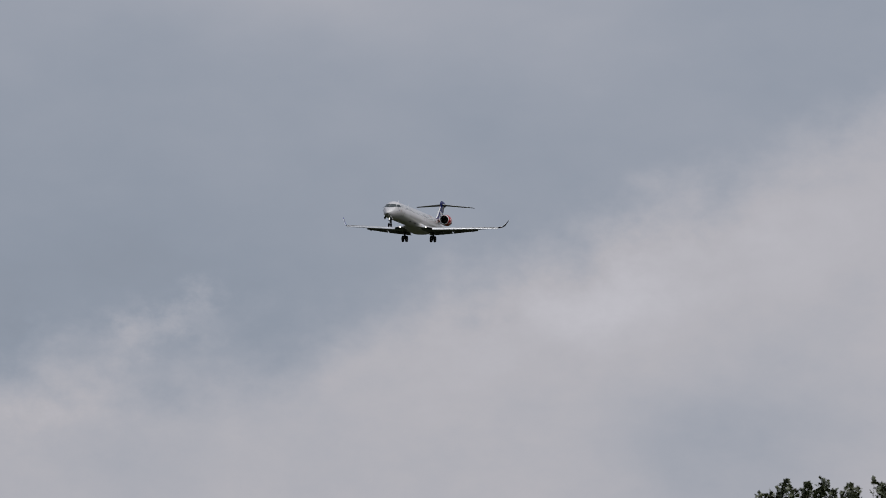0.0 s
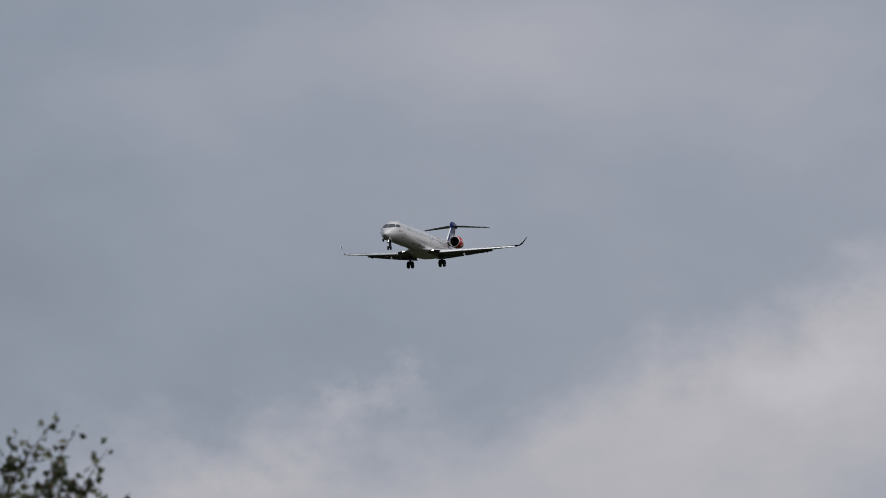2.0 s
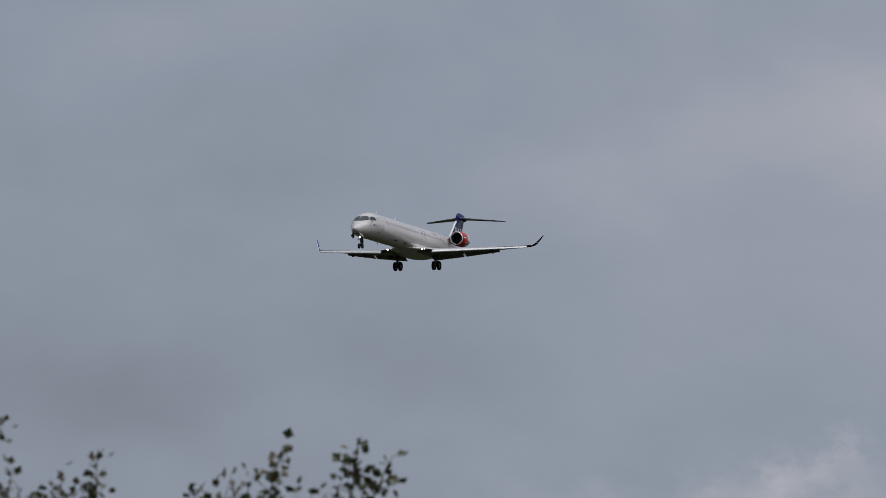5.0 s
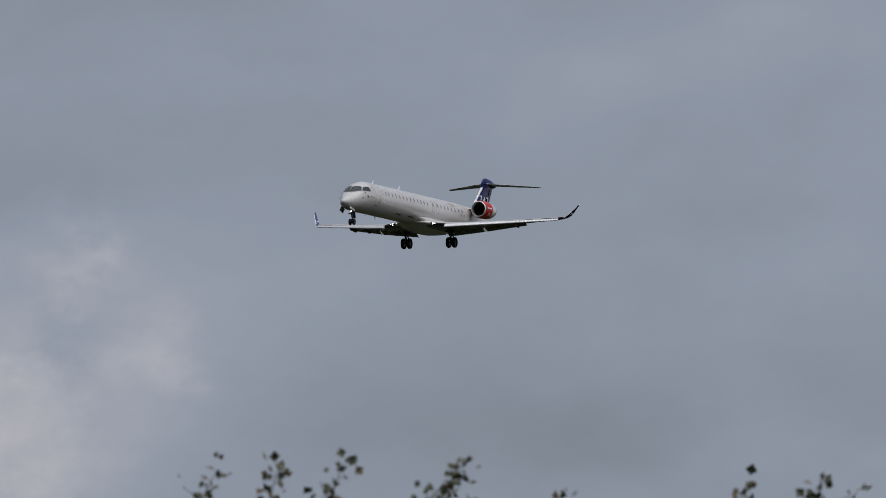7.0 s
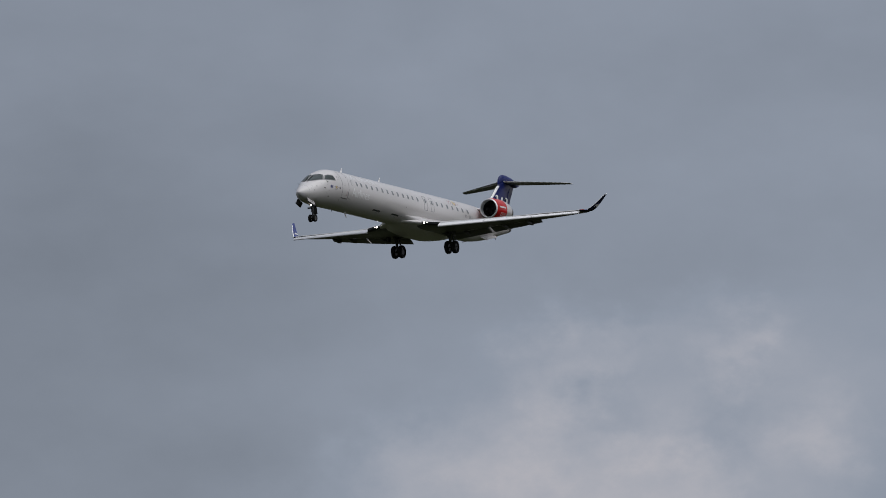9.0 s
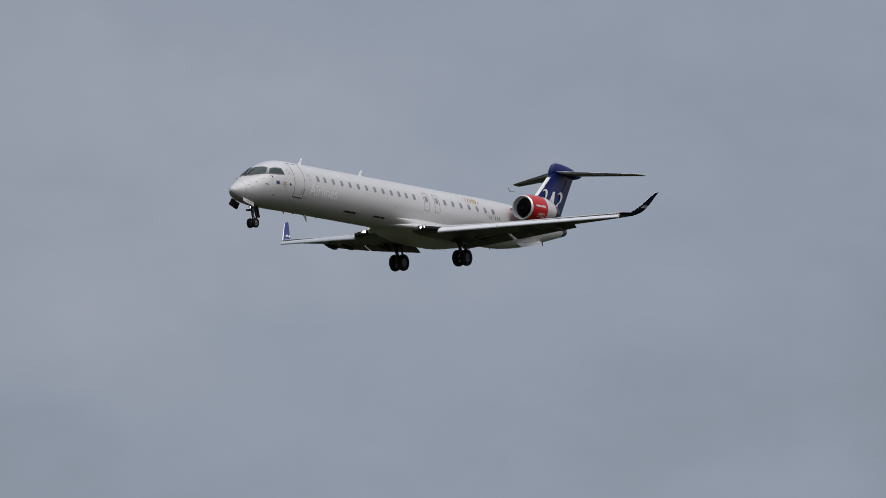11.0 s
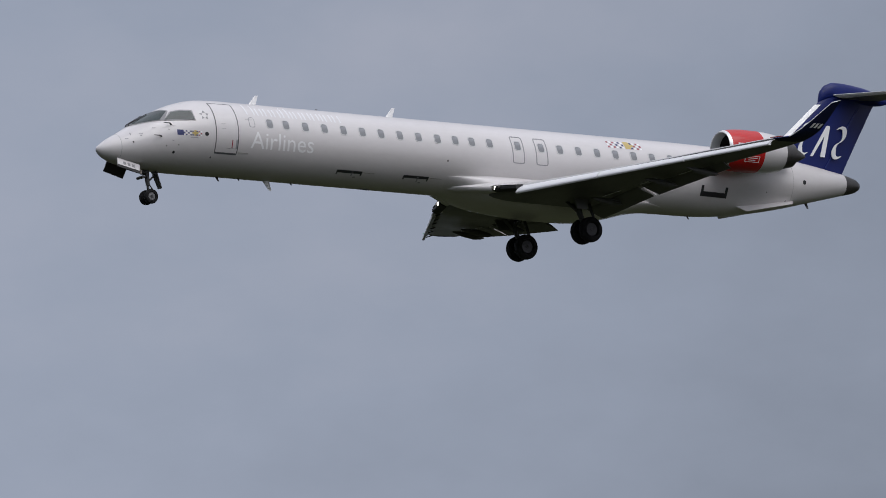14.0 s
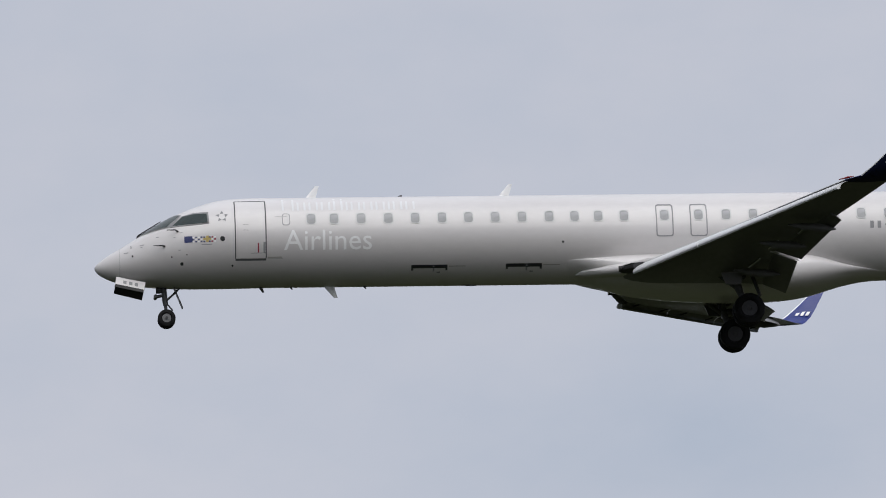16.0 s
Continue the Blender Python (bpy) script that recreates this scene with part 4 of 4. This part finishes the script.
def build_gear(root):
    bm = bmesh.new()
    tube(bm, [(15.98, 0, -0.9), (15.94, 0, -1.45), (15.92, 0, -1.62)], [0.085, 0.085, 0.075])
    tube(bm, [(15.92, 0, -1.60), (15.90, 0, -2.03)], [0.05, 0.05])
    tube(bm, [(15.90, -0.26, -2.03), (15.90, 0.26, -2.03)], [0.045, 0.045])
    tube(bm, [(15.93, 0, -1.50), (15.65, 0, -1.25), (15.4, 0, -1.0)], [0.035, 0.03, 0.03])
    tube(bm, [(15.84, 0.0, -1.95), (15.72, 0, -1.76), (15.88, 0, -1.56)], [0.022, 0.028, 0.022])
    tube(bm, [(16.22, -0.20, -1.36), (16.22, 0.20, -1.36)], [0.055, 0.055])
    tube(bm, [(16.22, 0, -1.36), (15.95, 0, -1.30)], [0.05, 0.05])
    tube(bm, [(16.10, 0.06, -1.16), (15.97, 0.0, -1.16)], [0.03, 0.03])
    gear = part("nose_gear", bm, STRUT, root, "dark strut lowered under the nose")
    for y in (0.17, -0.17):
        bm = bmesh.new()
        wheel(bm, 15.90, y, -2.03, 0.265, 0.17)
        part("wheel", bm, [TYRE, HUB], gear)
    lamp(gear, "taxi_lamp", 16.18, 0, -1.16, 0.075, STRUT)
    for side in (1, -1):
        bm = bmesh.new()
        slab(bm, [(17.38, side * 0.37, -0.80), (16.52, side * 0.45, -1.00), (16.60, side * 0.57, -1.32), (17.44, side * 0.49, -1.12)], 0.03, (0, 1, 0.35))
        door = part("nose_gear_door", bm, WHITE, root, "white gear door hanging open")
        bm = bmesh.new()
        slab(bm, [(17.37, side * 0.345, -0.82), (16.53, side * 0.425, -1.02), (16.61, side * 0.545, -1.33), (17.43, side * 0.465, -1.13)], 0.02, (0, 1, 0.35))
        part("door_lining", bm, BLACK, door, "black inner face")
        bm = bmesh.new()
        slab(bm, [(17.425, side * 0.467, -1.04), (16.585, side * 0.547, -1.24), (16.605, side * 0.577, -1.33), (17.445, side * 0.497, -1.13)], 0.045, (0, 1, 0.35))
        part("door_edge_band", bm, BLACK, door)
        for k in range(3):
            x, z, y = 17.18 - k * 0.17, -0.93 - 0.04 * k, 0.42 + 0.016 * k
            bm = bmesh.new()
            slab(bm, [(x, side * y, z), (x - 0.10, side * (y + 0.01), z - 0.024), (x - 0.09, side * (y + 0.045), z - 0.124), (x + 0.01, side * (y + 0.035), z - 0.10)], 0.045, (0, 1, 0.35))
            part("door_marking_bar", bm, GREYSEAM, door)
    bm = bmesh.new()
    slab(bm, [(15.66, 0.17, -1.10), (15.66, -0.17, -1.10), (15.42, -0.13, -1.70), (15.42, 0.13, -1.70)], 0.03, (1, 0, 0))
    part("rear_gear_door", bm, STRUT, root)
    for side in (1, -1):
        y = side * 2.1
        bm = bmesh.new()
        tube(bm, [(-0.85, side * 2.2, -1.05), (-0.98, y, -1.55), (-1.05, y, -1.80)], [0.13, 0.12, 0.11])
        tube(bm, [(-1.02, y, -1.72), (-1.30, y, -2.36)], [0.10, 0.09])
        tube(bm, [(-1.30, y - 0.36, -2.36), (-1.30, y + 0.36, -2.36)], [0.07, 0.07])
        tube(bm, [(-0.98, y, -1.55), (-1.0, side * 1.1, -1.15)], [0.07, 0.07])
        tube(bm, [(-0.90, side * 2.25, -1.10), (-0.45, side * 2.05, -1.30), (-1.0, y, -1.72)], [0.06, 0.07, 0.06])
        tube(bm, [(-1.10, y - 0.18, -1.35), (-1.12, y + 0.18, -1.35)], [0.12, 0.12])
        tube(bm, [(-1.28, y, -2.2), (-1.65, y, -1.9), (-1.45, y, -1.35)], [0.05, 0.06, 0.06])
        gear = part("main_gear", bm, STRUT, root, "dark main gear leg lowered under the wing")
        for o in (-0.27, 0.27):
            bm = bmesh.new()
            wheel(bm, -1.30, y + o, -2.36, 0.465, 0.29)
            part("wheel", bm, [TYRE, RIM], gear)
        bm = bmesh.new()
        slab(bm, [(-0.35, side * 2.62, -1.02), (-1.15, side * 2.62, -1.06), (-1.05, side * 2.55, -1.66), (-0.60, side * 2.55, -1.66)], 0.04, (0, 1, 0.1))
        part("main_gear_door", bm, WING_SHADED, root)


def build_airliner():
    root = tagged(new("airliner"), "white twin-jet regional airliner with blue tail, gear and flaps down", "airplane")
    build_fuselage(root)
    for side in (1, -1):
        build_wing(root, side)
        build_engine(root, side)
    build_tail(root)
    build_gear(root)
    return root


airliner = build_airliner()


# ---- ground and trees ----
def build_ground():
    bm = bmesh.new()
    rings = []
    for r in (0.0, 6, 15, 30, 60, 120, 250, 500, 1000, 2000, 4000, 9000, 20000):
        rings.append([Vector((r * math.sin(a), r * math.cos(a), (0.12 * noise.noise(Vector((r * math.sin(a) * 0.05, r * math.cos(a) * 0.05, 0))) if 0 < r < 500 else 0)))
                      for a in np.arange(72) * math.pi / 36])
    centre = bm.verts.new((0, 0, 0))
    rows = [[bm.verts.new(p) for p in r] for r in rings[1:]]
    for j in range(72):
        bm.faces.new((centre, rows[0][j], rows[0][(j + 1) % 72]))
        for i in range(len(rows) - 1):
            bm.faces.new((rows[i][j], rows[i + 1][j], rows[i + 1][(j + 1) % 72], rows[i][(j + 1) % 72]))
    tagged(part("ground", bm, GRASS), "flat green meadow grass reaching the horizon", "ground", kind="structure")


def leaf(verts, faces, slots, at, way, size, rng, slot):
    """One cupped leaf of two halves folded along its rib."""
    d = way.normalized()
    s = d.cross(Vector((rng.uniform(-1, 1), rng.uniform(-1, 1), rng.uniform(-1, 1)))).normalized()
    n = d.cross(s)
    k = len(verts)
    w = size * rng.uniform(0.38, 0.52)
    verts += [at, at + d * size * 0.45 + s * w - n * w * 0.35, at + d * size - n * size * 0.12, at + d * size * 0.45 - s * w - n * w * 0.35, at + d * size * 0.5]
    faces += [(k, k + 1, k + 4), (k + 1, k + 2, k + 4), (k + 2, k + 3, k + 4), (k + 3, k, k + 4)]
    slots += [slot] * 4


def at_sky(az, el, dist):
    return Vector((dist * math.sin(radians(az)), dist * math.cos(radians(az)), EYE + dist * math.tan(radians(el))))


def build_tree(label, base, height, shoots, size, seed, clumps, spread, trunk_r, low=0.62, high=0.86, stalk=0.75, browned=1.0):
    """Trunk and limbs, leafy clumps through the crown, and long shoots that end at the given points."""
    rng = random.Random(seed)
    root = tagged(new("tree"), label, "tree", "trees beyond the meadow")
    root.location = base
    base = Vector(base)
    verts, faces, slots = [], [], []
    bm = bmesh.new()
    fork = Vector((0, 0, height * 0.35))
    tube(bm, [(0, 0, -0.1), (0.03, 0.02, height * 0.12), (0.0, 0.05, height * 0.25), fork], [trunk_r * 1.4, trunk_r, trunk_r * 0.85, trunk_r * 0.7], 10)
    limbs = []
    for k in range(9):
        a = k * 2.4 + rng.uniform(-0.3, 0.3)
        r = spread * rng.uniform(0.45, 0.85)
        end = Vector((r * math.cos(a), r * math.sin(a), height * rng.uniform(low, high)))
        mid = fork.lerp(end, 0.5) + Vector((rng.uniform(-0.15, 0.15), rng.uniform(-0.15, 0.15), 0.12 * height))
        tube(bm, [fork, mid, end], [trunk_r * 0.5, trunk_r * 0.28, trunk_r * 0.08], 7)
        limbs.append((mid, end))

    def dress(p, q, count, length, young=0.08):
        for _ in range(count):
            s = rng.random() ** 0.8
            at = p.lerp(q, s) + Vector((rng.gauss(0, 0.02), rng.gauss(0, 0.02), rng.gauss(0, 0.02)))
            way = (q - p).normalized() * 0.5 + Vector((rng.gauss(0, 1), rng.gauss(0, 1), rng.gauss(-0.1, 0.8)))
            leaf(verts, faces, slots, at + way.normalized() * length * stalk * rng.uniform(0.2, 1.0), way, length * rng.uniform(0.65, 1.2), rng, 1 if rng.random() < browned * (0.06 + young * s) else 0)

    # leafy twigs fill the crown, thinner towards its edge
    for _ in range(clumps):
        mid, end = rng.choice(limbs)
        p = mid.lerp(end, rng.uniform(0.2, 1.05)) + Vector((rng.gauss(0, 0.20), rng.gauss(0, 0.20), rng.gauss(0, 0.10))) * spread * 0.6
        p.z = min(p.z, height * rng.uniform(0.80, 0.95))
        q = p + Vector((rng.gauss(0, 0.5), rng.gauss(0, 0.5), rng.uniform(0.1, 1.0))).normalized() * size * rng.uniform(3, 7)
        tube(bm, [p, q], [size * 0.06, size * 0.02], 4)
        dress(p, q, 14, size)
    for tip, count in shoots:
        tip = tip - base
        right = Vector((base.y, -base.x, 0)).normalized()
        foot = tip + Vector((rng.uniform(-0.1, 0.1), rng.uniform(-0.1, 0.1), -size * rng.uniform(6, 8))) - right * size * rng.uniform(0.8, 4.2)
        bend = foot.lerp(tip, 0.55) + Vector((rng.uniform(-0.04, 0.04), rng.uniform(-0.04, 0.04), 0))
        near = min((e for m_, e in limbs), key=lambda e: (e - foot).length)
        tube(bm, [near, near.lerp(foot, 0.6) + Vector((0, 0, -0.05)), foot, bend, tip], [trunk_r * 0.09, size * 0.13, size * 0.10, size * 0.07, size * 0.025], 5)
        dress(foot, bend, int(count * 0.9), size)
        dress(bend, tip, int(count * 0.6), size * 0.95, 0.25)
        for _ in range(4):
            s = rng.uniform(0.0, 0.6)
            p = foot.lerp(tip, s)
            q = p + Vector((rng.gauss(0, 1), rng.gauss(0, 1), rng.uniform(0.3, 1.3))).normalized() * size * rng.uniform(1.2, 2.6)
            tube(bm, [p, q], [size * 0.06, size * 0.02], 4)
            dress(p, q, 5, size * 0.95)
        dress(near, foot, int(count * 1.3), size)
    part("trunk", bm, BARK, root)
    me = bpy.data.meshes.new("crown")
    me.from_pydata(verts, [], faces)
    me.materials.append(LEAF)
    me.materials.append(LEAF_RUST)
    me.polygons.foreach_set("material_index", slots)
    crown = new("crown", me)
    crown.parent = root
    return root


build_ground()
NEAR = 46.0
build_tree("young broadleaf tree with upright leafy shoots, partly browned", (NEAR * math.sin(radians(72.0)), NEAR * math.cos(radians(72.0)), 0), 4.45,
           [(at_sky(az, el, NEAR + d), n) for az, el, n, d in (
               (71.41, 3.96, 30, 0.2), (71.93, 4.00, 30, 0.0), (72.17, 3.87, 24, 0.1), (70.76, 3.64, 20, 0.3), (71.05, 3.74, 22, 0.4), (71.19, 3.73, 22, -0.1),
               (71.50, 3.60, 26, 0.3), (72.10, 3.55, 22, -0.4), (72.38, 3.44, 22, -0.2), (72.64, 3.42, 22, 0.3), (72.92, 3.53, 24, 0.0), (73.05, 3.44, 18, -0.3),
               (73.28, 3.33, 20, 0.2), (73.44, 3.02, 18, 0.0), (72.97, 3.28, 20, 0.1), (71.72, 3.62, 24, -0.2), (71.62, 3.45, 26, 0.1), (72.28, 3.40, 22, 0.2), (71.30, 3.60, 20, 0.1), (71.42, 3.52, 20, -0.2), (71.55, 3.52, 20, 0.3), (71.68, 3.44, 20, 0.0),
               (71.82, 3.52, 20, 0.2), (71.95, 3.42, 20, -0.1), (71.45, 3.36, 20, 0.1), (71.75, 3.30, 20, -0.3), (72.1, 3.28, 20, 0.2), (72.4, 3.22, 20, 0.0))],
           0.062, 5, 330, 1.1, 0.10)
build_tree("young broadleaf tree with upright leafy shoots", (NEAR * math.sin(radians(69.0)), NEAR * math.cos(radians(69.0)), 0), 4.6,
           [(at_sky(az, el, NEAR + d), n) for az, el, n, d in (
               (68.16, 4.16, 34, 0.2), (68.60, 4.14, 30, 0.0), (69.43, 4.13, 34, 0.1), (69.38, 4.09, 20, -0.3), (70.12, 3.94, 24, 0.2), (69.88, 3.74, 20, 0.0),
               (69.53, 3.80, 24, 0.1), (70.87, 3.71, 18, 0.2), (67.73, 4.13, 26, 0.0), (69.79, 3.73, 20, 0.1), (70.03, 3.72, 20, -0.2))], 0.062, 8, 380, 1.3, 0.10)
FAR = 115.0
build_tree("dense green broadleaf tree", (FAR * math.sin(radians(81.3)), FAR * math.cos(radians(81.3)), 0), 7.3,
           [(at_sky(az, el, FAR + d), n) for az, el, n, d in (
               (79.28, 2.635, 72, 0.2), (79.36, 2.655, 79, 0.0), (79.45, 2.725, 108, 0.4), (79.50, 2.675, 90, 0.3), (79.61, 2.700, 108, 0.1), (79.66, 2.655, 90, 0.0),
               (79.725, 2.725, 108, 0.0), (79.78, 2.685, 90, 0.3), (79.90, 2.710, 90, 0.5), (79.95, 2.685, 90, 0.4), (80.125, 2.730, 108, -0.4), (80.2, 2.705, 90, 0.0),
               (80.35, 2.735, 108, 0.2))], 0.085, 11, 6200, 3.6, 0.22, 0.80, 0.94, 0.15, 0.0)


# ---- birds far off in the sky ----
def build_bird(label):
    root = tagged(new("bird"), label, "bird", "birds in the sky")
    bm = bmesh.new()
    loft(bm, [[Vector((x, r * math.cos(a), z + r * 0.9 * math.sin(a))) for a in np.arange(10) * math.pi / 5]
              for x, z, r in ((0.15, 0.015, 0.004), (0.125, 0.015, 0.016), (0.10, 0.016, 0.026), (0.06, 0.008, 0.032), (0.0, 0, 0.042), (-0.07, 0, 0.03), (-0.12, 0.005, 0.014))])
    part("body", bm, FEATHER, root)
    bm = bmesh.new()
    slab(bm, [(-0.10, 0.014, 0.005), (-0.21, 0.045, 0.01), (-0.18, 0.0, 0.01), (-0.21, -0.045, 0.01), (-0.10, -0.014, 0.005)], 0.006, (0, 0, 1))
    part("tail", bm, FEATHER, root)
    wings = []
    for side in (1, -1):
        bm = bmesh.new()
        loft(bm, [foil((lx, side * y, z), (tx, side * y, z), 0.08, 6, 0.04) for y, z, lx, tx in
                  ((0.0, 0, 0.065, -0.075), (0.10, 0.012, 0.085, -0.06), (0.20, 0.008, 0.04, -0.07), (0.30, 0.0, -0.05, -0.10), (0.335, -0.005, -0.11, -0.125))])
        w = part("wing", bm, FEATHER, root)
        w.location = (0.02, side * 0.025, 0.015)
        wings.append((w, side))
    return root, wings


FEATHER = material("dark_feathers", (0.035, 0.033, 0.034), 0.7, scale=12, fine=60, vary=0.2)
birds = [build_bird("small dark bird gliding down against the cloud"), build_bird("small dark bird diving with spread wings"), build_bird("small dark bird turning in the sky")]


def fly(x, y, z, yaw, pitch, bank):
    return pose(x, y, z) @ pose(0, 0, 0, 0, 0, 180 + yaw) @ pose(0, 0, 0, 0, -pitch, 0) @ pose(0, 0, 0, bank, 0, 0)


def motions():
    walk(airliner, [
# flight rows
        (0.0, fly(1153.24, 269.46, 94.31, -0.90, 1.01, -0.48)),
        (0.5, fly(1118.10, 267.79, 93.07, -0.98, 0.94, -0.37)),
        (1.0, fly(1082.96, 266.18, 91.81, -0.99, 0.88, 0.42)),
        (1.5, fly(1047.81, 264.63, 90.51, -1.03, 0.88, 0.59)),
        (2.0, fly(1012.66, 263.13, 89.18, -1.14, 0.91, 2.70)),
        (2.5, fly(977.51, 261.68, 87.82, -1.24, 0.91, 3.90)),
        (3.0, fly(942.36, 260.28, 86.43, -1.35, 0.95, 2.10)),
        (3.5, fly(907.20, 258.94, 85.02, -1.41, 0.98, -0.28)),
        (4.0, fly(872.04, 257.65, 83.57, -1.49, 0.93, 0.66)),
        (4.5, fly(836.88, 256.41, 82.10, -1.61, 0.88, 0.92)),
        (5.0, fly(801.72, 255.23, 80.59, -1.60, 0.93, -0.97)),
        (5.5, fly(766.55, 254.10, 79.06, -1.56, 0.83, -2.12)),
        (6.0, fly(731.38, 253.02, 77.49, -1.50, 0.60, -2.52)),
        (6.5, fly(696.21, 252.00, 75.90, -1.42, 0.32, -2.36)),
        (7.0, fly(661.03, 251.03, 74.28, -1.33, 0.13, -1.86)),
        (7.5, fly(625.85, 250.11, 72.63, -1.25, 0.13, -1.21)),
        (8.0, fly(590.67, 249.25, 70.95, -1.18, 0.32, -0.42)),
        (8.5, fly(555.49, 248.44, 69.24, -1.12, 0.64, 0.40)),
        (9.0, fly(520.30, 247.68, 67.50, -1.07, 0.88, 1.21)),
        (9.5, fly(485.12, 246.98, 65.73, -1.00, 0.93, 1.32)),
        (10.0, fly(449.92, 246.33, 63.93, -0.91, 0.80, 0.73)),
        (10.5, fly(414.73, 245.73, 62.10, -0.82, 0.59, -0.22)),
        (11.0, fly(379.53, 245.19, 60.24, -0.74, 0.40, -1.22)),
        (11.5, fly(344.33, 244.70, 58.35, -0.68, 0.33, -1.94)),
        (12.0, fly(309.13, 244.26, 56.44, -0.64, 0.38, -2.39)),
        (12.5, fly(273.93, 243.87, 54.49, -0.55, 0.40, -2.09)),
        (13.0, fly(238.72, 243.54, 52.51, -0.60, 0.47, -0.31)),
        (13.5, fly(203.51, 243.27, 50.51, -0.69, 0.55, 1.86)),
        (14.0, fly(168.30, 243.04, 48.47, -0.68, 0.59, 0.57)),
        (14.5, fly(133.08, 242.87, 46.41, -0.74, 0.61, -0.47)),
        (15.0, fly(97.86, 242.75, 44.32, -0.67, 0.60, 0.40)),
        (15.5, fly(62.64, 242.69, 42.19, -0.60, 0.58, 1.07)),
        (16.0, fly(27.42, 242.67, 40.04, -0.48, 0.57, 2.01)),
    ])
    # each bird's way: time, azimuth, elevation, distance; then its heading, pitch and bank
    ways = [([(0.0, 71.5, 17.0, 640), (8.0, 61.3, 10.2, 610), (11.3, 57.41, 7.277, 600), (11.6, 57.02, 7.005, 600), (13.0, 55.0, 6.2, 600), (16.0, 52.0, 6.5, 600)], 200, -18, -35),
            ([(0.0, 57.0, 24.0, 640), (10.0, 50.8, 12.3, 610), (12.0, 49.07, 8.41, 600), (12.1, 49.00, 8.23, 600), (12.2, 48.94, 8.18, 600), (12.3, 48.86, 8.11, 600), (12.4, 48.76, 8.04, 600), (12.5, 48.71, 7.97, 600), (12.6, 48.49, 7.92, 600), (13.2, 47.6, 6.3, 600), (16.0, 46.0, 5.4, 600)], 215, -35, -40),
            ([(0.0, 88.0, 11.5, 800), (2.0, 79.5, 6.6, 760), (2.8, 78.09, 5.518, 760), (3.1, 77.815, 5.41, 760), (3.6, 77.84, 5.1, 760), (16.0, 88.0, 8.0, 800)], 240, -25, -30)]
    for (bird, wings), (way, heading, pitch, bank) in zip(birds, ways):
        walk(bird, [(t, pose(*at_sky(az, el, dist)) @ pose(0, 0, 0, 0, 0, heading) @ pose(0, 0, 0, 0, -pitch, 0) @ pose(0, 0, 0, bank, 0, 0)) for t, az, el, dist in way])
        for w, side in wings:
            walk(w, [(k * 0.1, pose(0.02, side * 0.025, 0.015, side * (12 + 30 * math.sin(k * 1.9 + heading)), 0, 0)) for k in range(161)])


motions()
